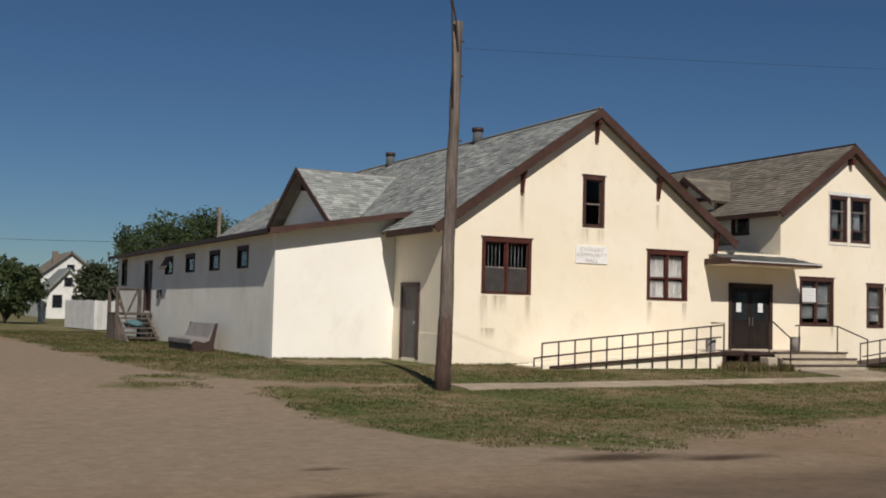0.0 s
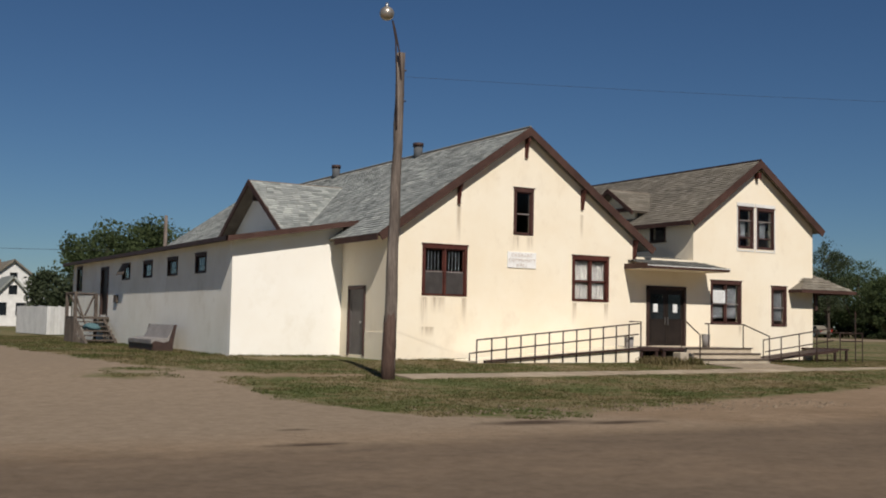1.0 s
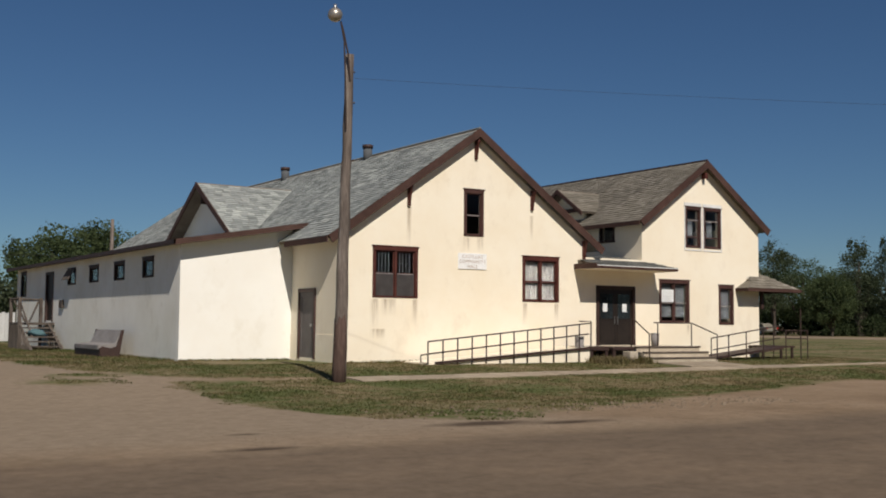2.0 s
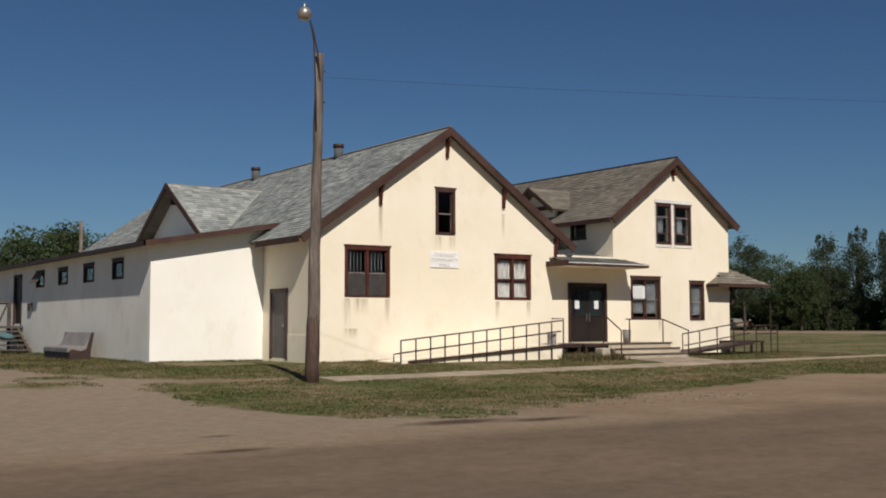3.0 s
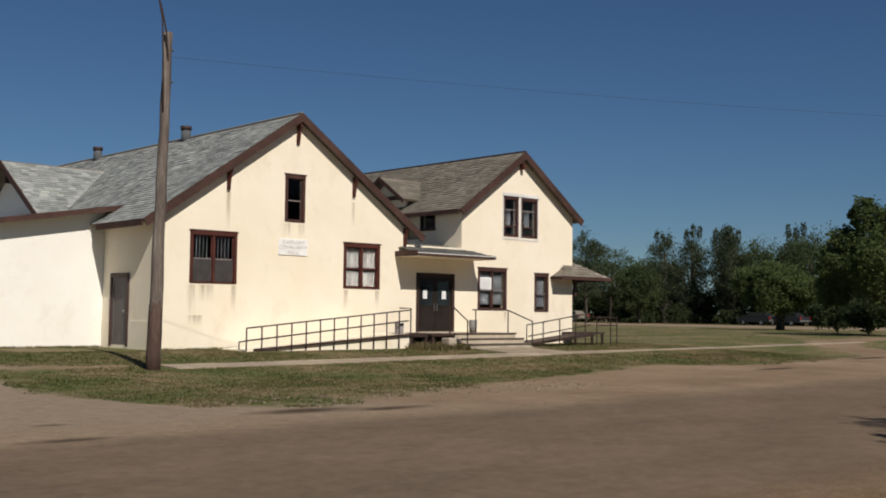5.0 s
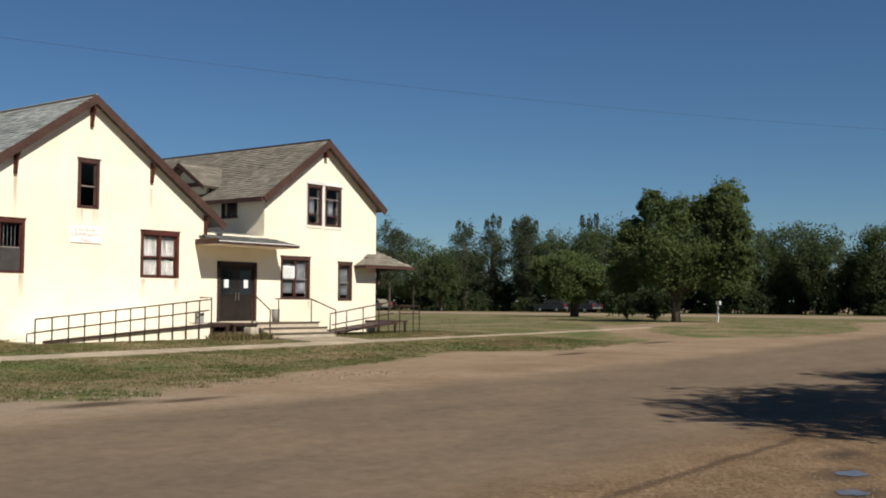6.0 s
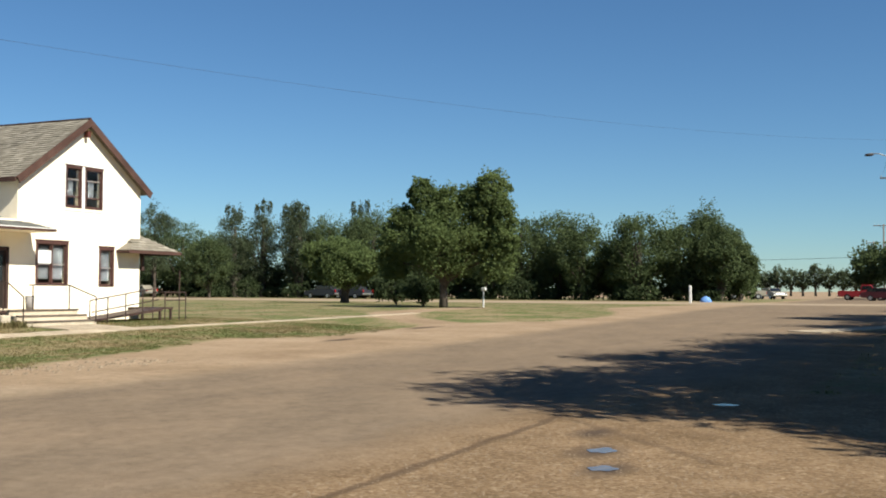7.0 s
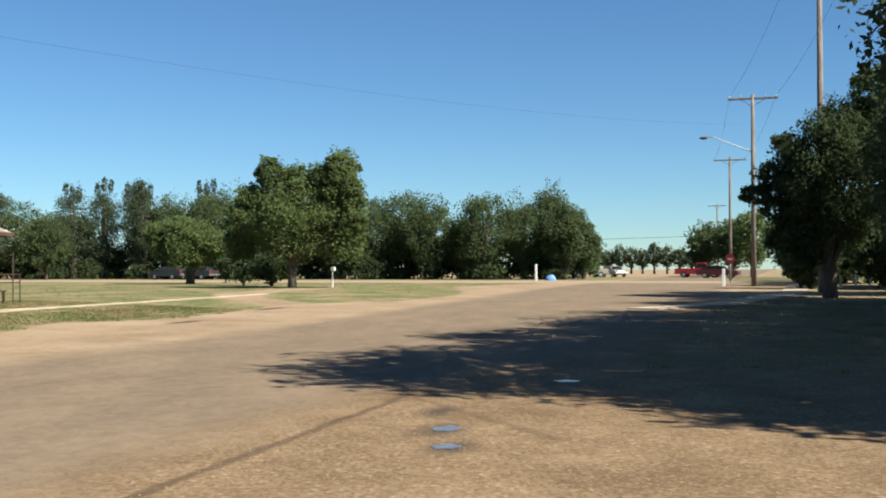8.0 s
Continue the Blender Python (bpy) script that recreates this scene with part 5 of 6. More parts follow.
def tree(x, y, h, r, mat, seed, label, leaves=4000, size=0.22, clear=0.22, blobs=26, trunk=None, name="tree", group="", lean=0.0, trunks=1, fill=0.5):
    ob = thing(name, gz(x, y), label, "bush" if name == "bush" else "tree", group)
    rng = random.Random(seed)
    cz = h * clear + (h * (1 - clear)) / 2
    rz = h * (1 - clear) / 2 * 1.02
    leaf, centres = crown("crown", ob, (lean, 0, cz), r, rz, blobs, leaves, size, mat, seed, fill=fill)
    t = trunk or 0.035 * h
    bm = bmesh.new()
    for k in range(trunks):
        off = (rng.uniform(-0.4, 0.4) * k, rng.uniform(-0.4, 0.4) * k)
        tube(bm, [(off[0], off[1], -0.2), (off[0] * 0.8 + lean * 0.1, off[1] * 0.8, h * clear * 0.6), (lean * 0.5 + off[0], off[1] + 0.1, cz), (lean, 0, cz + rz * 0.5)], [t * 1.25, t, t * 0.6, t * 0.2], 9)
    part("trunk", bm, M_BARK, ob)
    bm = bmesh.new()
    for i in range(min(9, len(centres))):
        c = Vector(centres[i])
        s = Vector((lean * 0.3, 0, h * clear * rng.uniform(0.7, 1.3)))
        tube(bm, [s, s.lerp(c, 0.5) + Vector((0, 0, 0.06 * h)), c], [t * 0.5, t * 0.3, t * 0.08], 6)
    part("limb", bm, M_BARK, ob)
    return ob


# the elm on the lawn, with a higher lobe to one side
elm = tree(42.9, -0.3, 6.7, 3.0, M_LEAF, 3, "full green elm standing on the dry lawn corner", leaves=22000, size=0.08, clear=0.16, blobs=80, trunk=0.23, fill=0.4)
ELM_LOBES = [((0.2, -3.0, 6.75), 1.21, 1.47, 31), ((0.1, -3.6, 5.25), 1.00, 1.26, 35), ((0.3, -1.7, 6.25), 1.05, 1.16, 37), ((0.0, 1.4, 6.55), 1.00, 1.31, 32), ((0.4, -3.2, 2.60), 1.37, 1.37, 33), ((0.2, -3.5, 3.80), 1.16, 1.26, 38),
             ((0.0, 3.1, 3.80), 1.47, 1.68, 34), ((0.1, 3.3, 2.40), 1.16, 1.05, 39), ((0.0, 2.6, 5.25), 1.05, 0.95, 40), ((0.0, -0.2, 6.15), 1.26, 1.16, 36), ((0.3, -2.5, 5.45), 1.26, 1.37, 41), ((0.2, -2.6, 4.00), 1.37, 1.47, 42)]
for at, lr, lz, seed_ in ELM_LOBES:
    crown("crown", elm, at, lr, lz, 26, 5200, 0.08, M_LEAF, seed_, fill=0.4)
bm = bmesh.new()
for at, lr, lz, seed_ in ELM_LOBES:
    start, end = Vector((0, 0, 1.3 + 0.12 * (seed_ % 4))), Vector(at)
    tube(bm, [start, start.lerp(end, 0.45) + Vector((0, 0, 0.35)), end + Vector((0, 0, 0.3 * lz))], [0.15, 0.09, 0.02], 6)
part("limb", bm, M_BARK, elm)
maple = tree(56.2, 13.8, 4.9, 2.6, M_LEAF, 5, "low spreading maple with several stems on the lawn", leaves=12000, size=0.09, clear=0.14, blobs=50, trunk=0.14, trunks=3)
for at, lr, lz, seed_ in (((0, 2.7, 3.6), 1.6, 1.2, 51), ((0, 0.9, 4.1), 1.7, 1.1, 52), ((0, -2.5, 2.9), 1.7, 1.2, 53), ((0.3, -0.9, 2.7), 1.5, 1.2, 54), ((0, 1.9, 2.4), 1.6, 1.1, 55)):
    crown("crown", maple, at, lr, lz, 24, 5000, 0.09, M_LEAF, seed_, fill=0.3)
tree(49.5, 6.2, 2.5, 2.0, M_STREET_LEAF, 6, "dark rounded shrub on the lawn", leaves=5000, size=0.09, clear=0.02, blobs=14, trunk=0.06, name="bush")
tree(47.0, 3.0, 2.3, 1.7, M_STREET_LEAF, 7, "dark green shrub beside the elm trunk", leaves=4500, size=0.09, clear=0.02, blobs=12, trunk=0.06, name="bush")

# the shelterbelt beyond the cross street: y, height, radius, kind
BELT = [(66, 9.2, 5.2, 1), (59.5, 9.2, 4.6, 1), (54, 8.2, 3.6, 1), (50.5, 10.6, 2.6, 2), (47.6, 11.2, 2.2, 2), (44.4, 11.0, 2.1, 2), (41.4, 10.6, 2.3, 2), (38.4, 9.8, 3.0, 1), (35.2, 10.9, 2.0, 2), (31.6, 10.2, 3.6, 1), (27.6, 10.6, 3.6, 1),
        (22.5, 9.0, 4.2, 1), (17.6, 8.6, 3.6, 1), (14.6, 8.9, 3.2, 1), (10.9, 9.6, 3.2, 1), (7.2, 8.8, 3.0, 1), (3.4, 4.4, 2.6, 0), (4.4, 6.6, 2.4, 1), (1.2, 9.0, 3.2, 1), (-2.4, 8.4, 2.8, 1), (-4.7, 10.0, 2.0, 1), (-6.7, 8.2, 2.2, 1), (-8.3, 5.8, 1.8, 1)]
KIND = [(M_LEAF, "light green tree in the shelterbelt across the street"), (M_LEAF_D, "dense dark green tree in the shelterbelt across the street"), (M_LEAF_G, "slim grey-green ash with thin twiggy top in the shelterbelt")]
for i, (y, h, r, k) in enumerate(BELT):
    belt_tree = tree(93 + (i % 3) * 1.6, y, h * 1.06, r * (1.2 if k == 1 else 1.05), KIND[k][0], 100 + i, KIND[k][1], leaves=15000 if k != 2 else 11000, size=0.115 if k != 2 else 0.1, clear=0.02, blobs=56 if k != 2 else 34, fill=0.4, group="shelterbelt trees")
    for j in range(3 if k == 2 else 0):
        # thin upright leaders that stand clear of the crown
        crown("crown", belt_tree, (0, (j - 1) * 0.9 + 0.3 * (i % 2), h * (0.93 + 0.025 * ((i + j) % 3))), 0.42, 1.1, 10, 420, 0.09, M_LEAF_G, 400 + 5 * i + j, fill=0.5)
tree(82, 53.4, 11.6, 2.7, M_LEAF_G, 96, "tall airy tree showing beyond the house corner", leaves=9000, size=0.1, clear=0.14, blobs=40, trunk=0.16, fill=0.1)
tree(85, 48.2, 7.6, 3.2, M_LEAF_D, 97, "rounded green tree beyond the house corner", leaves=12000, size=0.11, clear=0.04, blobs=44, trunk=0.16, fill=0.3)
for i in range(22):
    y = 72 - i * 3.75
    tree(97.5, y, 4.6, 3.6, M_LEAF_D, 140 + i, "dark undergrowth at the foot of the shelterbelt", leaves=2600, size=0.2, clear=-0.1, blobs=16, trunk=0.05, name="bush", group="shelterbelt undergrowth")

# dark brush added to hide sunlit ground and deepen the shade under the crowns
for i in range(24):
    tree(91.6 + (i * 5 % 7) * 0.35, 71 - i * 3.4 + (i * 3 % 5) * 0.4, 0.9 + (i * 7 % 5) * 0.42, 1.5 + (i * 11 % 4) * 0.35, M_STREET_LEAF, 300 + i, "low dark brush added to darken the foot of the shelterbelt", leaves=1800, size=0.14, clear=-0.25, blobs=14, trunk=0.04, name="bush", group="shelterbelt undergrowth")

# far row of field trees
for i, y in enumerate((16, 13.0, 10.4, 8.0, 5.5, 3.0, 0.6, -1.9, -4.6, -7.2, -9.8, -12.4)):
    tree(222, y, 5.4 + (i * 37 % 10) * 0.17, 2.1, M_LEAF_G, 170 + i, "small round field tree in a far row", leaves=1400, size=0.24, clear=0.16, blobs=12, trunk=0.22, group="far field trees")
for i, (x, y, h, r) in enumerate(((132, -24.0, 9.4, 3.4), (140, -17.6, 8.0, 3.2), (150, -21, 8.8, 3.6), (136, -21.2, 8.2, 3.2), (120, -28.5, 8.0, 3.6), (98, -31.5, 8.5, 3.6), (84, -33.0, 8.0, 3.6), (70, -33.2, 7.4, 3.4))):
    tree(x, y, h, r, M_LEAF if i < 1 else M_LEAF_D, 190 + i, "shady street tree beyond the utility poles", leaves=3600, size=0.24, clear=0.1, group="far street trees")

# shade trees along the near side of the street
SHADE = [(33.7, -28.95, 8.2, 2.6, 0.13), (22.4, -32.0, 8.4, 2.8, 0.08), (29.0, -34.0, 10.0, 4.6, 0.2), (13.5, -33.0, 11.2, 4.8, 0.22), (6.3, -32.9, 12.0, 4.6, 0.24), (-0.9, -32.9, 13.2, 4.3, 0.24), (-2.4, -35.4, 10.0, 4.4, 0.2), (10.0, -33.2, 11.8, 4.2, 0.2), (16.8, -33.6, 11.8, 4.2, 0.2), (2.8, -33.6, 12.6, 4.2, 0.22), (24.6, -33.8, 11.6, 4.0, 0.15), (37.0, -33.2, 11.8, 3.2, 0.12), (17, -37.5, 9.5, 4.5, 0.12), (27, -38.5, 9.5, 4.5, 0.12), (38, -36.5, 9.5, 4.5, 0.12)]
for i, (x, y, h, r, c) in enumerate(SHADE):
    shade_tree = tree(x, y, h, r, M_STREET_LEAF, 210 + i, "leafy dark street tree shading the verge", leaves=34000 if i in (0, 1, 8, 10) else 16000, size=0.075 if i in (0, 1, 8, 10) else 0.12, clear=c, blobs=70, trunk=0.24 if i else 0.28, group="street shade trees", fill=0.35)
    if i == 0:
        # ragged boughs that reach out over the street
        BOUGHS = [((0.0, 1.5, 6.2), 1.0, 1.0, 61), ((-0.2, 2.3, 5.1), 0.85, 0.8, 62), ((0.0, 2.9, 4.35), 0.9, 0.55, 63), ((-0.3, 2.0, 3.7), 0.9, 0.75, 64), ((0.2, 1.7, 2.5), 1.0, 0.9, 65), ((0.0, 0.9, 1.7), 0.8, 0.6, 66), ((0.0, -0.6, 7.4), 1.2, 1.2, 67), ((0.2, -1.7, 8.6), 1.1, 1.3, 68), ((0.1, -1.6, 6.2), 1.4, 1.6, 69)]
        bm = bmesh.new()
        for at, lr, lz, seed_ in BOUGHS:
            crown("crown", shade_tree, at, lr, lz, 22, int(2600 * lr * lz) + 900, 0.07, M_STREET_LEAF, seed_, fill=0.35)
            start, end = Vector((0, 0, 1.6 + 0.2 * (seed_ % 5))), Vector(at)
            tube(bm, [start, start.lerp(end, 0.5) + Vector((0, 0, 0.25)), end], [0.1, 0.06, 0.015], 6)
        part("limb", bm, M_BARK, shade_tree)

# dark trees added to shut out sunlit ground behind the verge; some stand unseen
for i, (x, y, h, r) in enumerate(((46, -34.4, 5.0, 2.6), (56, -34.0, 5.5, 3.0), (55, -29.2, 4.8, 2.4), (50, -32.6, 5.0, 2.4), (63, -31.0, 5.0, 2.8), (40, -38.5, 6.5, 4.0), (52, -38, 7, 4), (66, -37, 7, 4), (47.5, -28.6, 5.0, 1.7), (60.5, -30.0, 5.2, 2.8), (68, -29.6, 5.4, 2.8), (76, -29.2, 5.6, 2.8))):
    tree(x, y, h, r, M_STREET_LEAF, 250 + i, "dense dark tree added to shade and close off the verge", leaves=9000, size=0.14, clear=-0.06, blobs=34, trunk=0.12, group="verge hedge trees")

# trees and hedges behind the annex
tree(7.0, 62, 9.2, 4.3, M_LEAF_D, 230, "broad dark tree rising behind the annex roof", leaves=11000, size=0.15, clear=0.08, blobs=40)
tree(10.8, 64, 10.0, 4.4, M_LEAF_D, 231, "broad dark tree rising behind the annex roof", leaves=11000, size=0.15, clear=0.08, blobs=40)
tree(-1.9, 38.4, 4.0, 1.5, M_LEAF_G, 232, "grey-green lilac behind the white fence", leaves=4500, size=0.12, clear=0.05, blobs=24, trunk=0.07, name="bush")
tree(-0.7, 39.0, 3.4, 1.2, M_LEAF_G, 233, "grey-green lilac behind the white fence", leaves=3000, size=0.12, clear=0.05, blobs=18, trunk=0.07, name="bush")
tree(-5.8, 47, 4.4, 2.6, M_LEAF_D, 234, "dark round hedge beside the lane", leaves=4500, size=0.16, clear=0.02, blobs=26, trunk=0.1, name="bush")
tree(-8.2, 50, 4.6, 2.6, M_LEAF_D, 235, "dark round hedge beside the lane", leaves=4500, size=0.16, clear=0.02, blobs=26, trunk=0.1, name="bush")


# ---- far houses ----
def cottage(x, y, w, depth, eave, peak, roof_mat, wall_mat, label, chimney=False):
    ob = thing("house", gz(x, y), label, "house", "houses up the lane")
    op = [(-w * 0.25 - 0.4, 0.9, -w * 0.25 + 0.4, 2.0), (w * 0.2 - 0.4, 0.9, w * 0.2 + 0.4, 2.0), (-0.35, eave + 0.3, 0.35, eave + 1.1)]
    part("wall", wall_mesh(-w / 2, w / 2, -0.3, [(-w / 2, eave), (0, peak - 0.15), (w / 2, eave)], op, 0.2, I4), wall_mat, ob)
    for s in (-1, 1):
        part("wall", newbox(s * w / 2 - (0.2 if s > 0 else 0), 0.2, -0.3, s * w / 2 + (0 if s > 0 else 0.2), depth, eave), wall_mat, ob)
        bm = bmesh.new()
        k = (peak - eave) / (w / 2)
        roof_slope(bm, (s * (w / 2 + 0.4), -0.35, eave - 0.4 * k + 0.1), (s * (w / 2 + 0.4), depth + 0.3, eave - 0.4 * k + 0.1), (s * 0.01, -0.35, peak + 0.1), (s * 0.01, depth + 0.3, peak + 0.1), 0.16)
        part("roof", bm, roof_mat, ob)
    part("wall", newbox(-w / 2, depth, -0.3, w / 2, depth + 0.2, eave), wall_mat, ob)
    for a, za, b, zb in op:
        wf = part("window", newbox(a, 0.08, za, b, 0.1, zb), M_CARGLASS, ob, "dark window pane")
        bm = bmesh.new()
        for q in ((a - 0.08, za - 0.08, b + 0.08, za), (a - 0.08, zb, b + 0.08, zb + 0.1), (a - 0.08, za, a, zb), (b, za, b + 0.08, zb)):
            box(bm, q[0], -0.03, q[1], q[2], 0.05, q[3])
        part("frame", bm, M_WHITE, wf)
    if chimney:
        part("chimney", newbox(-w * 0.24, 2.0, peak - 1.8, -w * 0.24 + 0.5, 2.6, peak + 0.12, bevel=0.02), M_DECK, ob, "brick chimney stack")
    return ob


cottage(3.4, 84, 5.8, 9, 3.9, 6.2, M_SHINGLE_B, M_WHITE, "old white gabled house with brown roof and chimney", True)
cottage(1.5, 72, 3.4, 6, 2.4, 4.25, M_SHINGLE_G, M_WHITE, "small grey-roofed outbuilding in front of the white house")

# ---- utility poles ----
def utility_pole(x, y, h, label, lamp=False, r=0.16):
    ob = thing("utility_pole", gz(x, y), label, "utility pole", "utility poles")
    bm = bmesh.new()
    tube(bm, [(0, 0, -0.3), (0, 0, h * 0.5), (0.02, 0, h)], [r, r * 0.82, r * 0.62], 12)
    part("pole", bm, M_POLE, ob)
    arm = part("cross_arm", newbox(-0.06, -1.45, h - 0.32, 0.06, 1.45, h - 0.2, bevel=0.01), M_POLE, ob)
    for yy in (-1.35, -0.7, 0.7, 1.35):
        bm = bmesh.new()
        tube(bm, [(0, yy, h - 0.2), (0, yy, h - 0.06)], [0.035, 0.05], 8)
        part("insulator", bm, M_GALV, arm)
    for s in (-1, 1):
        bm = bmesh.new()
        tube(bm, [(0.05, s * 0.7, h - 0.3), (0.08, 0, h - 0.75)], 0.018, 4)
        part("brace", bm, M_METAL, arm)
    if lamp:
        bm = bmesh.new()
        tube(bm, [(0, 0.1, h - 3.45), (-0.2, 1.2, h - 2.98), (-0.4, 2.3, h - 2.54), (-0.45, 2.75, h - 2.5)], 0.03, 6)
        la = part("lamp_arm", bm, M_GALV, ob)
        bm = bmesh.new()
        bmesh.ops.create_uvsphere(bm, u_segments=12, v_segments=8, radius=0.15)
        for v in bm.verts:
            v.co = Vector((v.co.x * 0.8 - 0.45, v.co.y * 1.7 + 2.85, v.co.z * 0.6 + h - 2.58))
        part("lamp_head", bm, M_MESH, la, "dark grey cobra-head lamp")
    return ob


utility_pole(53.4, -25.55, 11.5, "brown wooden utility pole with cross-arm and street lamp", lamp=True)
utility_pole(90.0, -22.8, 11.4, "brown wooden utility pole with cross-arm")
utility_pole(165.0, -17.9, 11.4, "brown wooden utility pole with cross-arm")
utility_pole(232.0, -12.6, 11.6, "brown wooden utility pole with cross-arm")
utility_pole(41.0, -28.9, 15.6, "tall brown wooden utility pole among the shade trees", r=0.19)
p_ = thing("utility_pole", gz(8.15, 50), "short grey wooden pole behind the hall", "utility pole", "utility poles")
bm = bmesh.new()
tube(bm, [(0, 0, -0.3), (0, 0, 8.3)], [0.16, 0.12], 10)
part("pole", bm, M_POLE, p_)
p_ = thing("utility_pole", gz(-34, 54), "short grey wooden pole up the lane", "utility pole", "utility poles")
bm = bmesh.new()
tube(bm, [(0, 0, -0.3), (0, 0, 8.3)], [0.16, 0.12], 10)
part("pole", bm, M_POLE, p_)
wire("overhead_wire", (8.15, 49.9, 5.7), (-34, 53.9, 5.3), 0.2, 0.016, "thin dark wire strung between poles behind the annex")
for dy in (-1.35, 1.35):
    wire("power_line", (41.0, -28.9 + dy, 15.5), (53.4, -25.55 + dy, 11.5), 0.5, 0.007, "thin power line strung between poles")
    wire("power_line", (53.4, -25.55 + dy, 11.5), (90, -22.8 + dy, 11.45), 0.6, 0.007, "thin power line strung between poles")
wire("power_line", (232, -12.6, 8.5), (250, 40, 8.5), 0.3, 0.05, "thin power line across the far field")


# ---- posts, signs and vehicles at the crossing ----
def white_post(x, y, h, box_top=False, w=0.09):
    ob = thing("marker_post", gz(x, y), "white painted marker post at the street corner", "post", "white posts")
    part("shaft", newbox(-w, -w, -0.1, w, w, h, bevel=0.015) if not box_top else newbox(-0.04, -0.04, -0.1, 0.04, 0.04, h, bevel=0.01), M_WHITE, ob)
    if box_top:
        part("box", newbox(-0.1, -0.16, h - 0.02, 0.1, 0.1, h + 0.2, bevel=0.03), M_WHITE, ob, "white metal letter box")
    return ob


white_post(44.8, -2.0, 0.98, True)
white_post(77.5, -7.1, 1.45)
white_post(53.2, -23.8, 1.05)
for x, y in ((49.4, -30.2), (54.1, -31.3), (54.3, -32.1)):
    white_post(x, y, 0.7, w=0.05)
stop = thing("stop_sign", gz(66, -23.7), "red octagonal stop sign seen on a steel post", "sign")
bm = bmesh.new()
tube(bm, [(0, 0, 0), (0, 0, 2.1)], 0.035, 8)
part("post", bm, M_GALV, stop)
bm = bmesh.new()
tube(bm, [(-0.05, 0, 1.75), (-0.03, 0, 1.75)], 0.36, 8)
plate = part("plate", bm, M_SIGNRED, stop)
part("letter_bar", newbox(-0.056, -0.2, 1.69, -0.0505, 0.2, 1.78), M_SEAT, plate, "white band of lettering")

heap = thing("tarp_heap", gz(84, -7.1), "low heap under a bright blue tarpaulin", "tarpaulin")
bm = bmesh.new()
bmesh.ops.create_icosphere(bm, subdivisions=3, radius=0.55)
for v in bm.verts:
    v.co = Vector((v.co.x, v.co.y * 0.95, max(-0.05, v.co.z * 0.95))) * (1 + 0.12 * noise.noise(v.co * 2))
part("tarp", bm, M_BLUE, heap)


def vehicle(name, x, y, turn, paint, label, pickup=True, length=5.4):
    ob = thing(name, gz(x, y), label, "pickup truck" if pickup else "car", "parked vehicles")
    ob.matrix_basis = Matrix.Translation(gz(x, y)) @ Matrix.Rotation(radians(turn), 4, "Z")
    a = length / 2
    if pickup:
        prof = [(-a, 0.55), (-a, 1.08), (-0.35, 1.10), (-0.32, 1.12), (0.95, 1.12), (1.15, 1.1), (a - 0.1, 1.0), (a, 0.85), (a, 0.5), (a - 0.2, 0.4), (-a + 0.2, 0.42)]
        cab = [(-0.4, 1.1), (-0.28, 1.72), (0.0, 1.8), (0.7, 1.78), (1.3, 1.1)]
    else:
        prof = [(-a, 0.5), (-a + 0.05, 0.92), (-a + 0.7, 0.98), (a - 1.2, 0.95), (a - 0.1, 0.8), (a, 0.6), (a, 0.42), (a - 0.2, 0.32), (-a + 0.2, 0.34)]
        cab = [(-a + 0.5, 0.95), (-a + 1.2, 1.4), (0.3, 1.42), (1.05, 0.93)]
    bm = prism(bmesh.new(), prof, 1, -0.9, 0.9)
    bmesh.ops.bevel(bm, geom=bm.edges[:], offset=0.05, segments=2, affect="EDGES")
    body = part("body", bm, paint, ob)
    bm = prism(bmesh.new(), cab, 1, -0.78, 0.78)
    bmesh.ops.bevel(bm, geom=bm.edges[:], offset=0.05, segments=2, affect="EDGES")
    cabin = part("cabin", bm, paint, ob)
    zmid = 1.2 if pickup else 1.02
    ztop = 1.66 if pickup else 1.34
    x0, x1 = (cab[0][0] + 0.18, cab[-1][0] - 0.42)
    for s in (-1, 1):
        bm = prism(bmesh.new(), [(x0, zmid), (x0 + 0.1, ztop), (x1 - 0.05, ztop), (x1 + 0.15, zmid)], 1, s * 0.786, s * 0.80)
        part("side_window", bm, M_CARGLASS, cabin)
    bm = bmesh.new()
    f0, f1 = cab[-1], cab[-2]
    vs = [bm.verts.new((f0[0] + (f1[0] - f0[0]) * k + 0.04, w, f0[1] + (f1[1] - f0[1]) * k + 0.02)) for k, w in ((0.12, -0.68), (0.12, 0.68), (0.9, 0.62), (0.9, -0.62))]
    bm.faces.new(vs)
    part("windscreen", bm, M_CARGLASS, cabin)
    for s in (-1, 1):
        part("tail_light", newbox(-a - 0.02, s * 0.78 - 0.08, 0.7, -a + 0.03, s * 0.78 + 0.08, 0.95), M_LAMPRED, body)
        part("headlight", newbox(a - 0.06, s * 0.68 - 0.13, 0.66, a + 0.015, s * 0.68 + 0.13, 0.82), M_GALV, body)
    part("bumper", newbox(-a - 0.08, -0.85, 0.42, -a + 0.06, 0.85, 0.6, bevel=0.03), M_GALV, body)
    for wx in (-a + 1.05, a - 1.0):
        for s in (-1, 1):
            bm = bmesh.new()
            wr_ = 0.36 if pickup else 0.31
            tube(bm, [(wx, s * 0.72, wr_), (wx, s * 0.93, wr_)], wr_, 16)
            wheel = part("tyre", bm, M_BLACK, ob)
            bm = bmesh.new()
            tube(bm, [(wx, s * 0.90, wr_), (wx, s * 0.94, wr_)], 0.2, 12)
            part("rim", bm, M_GALV, wheel)
    return ob


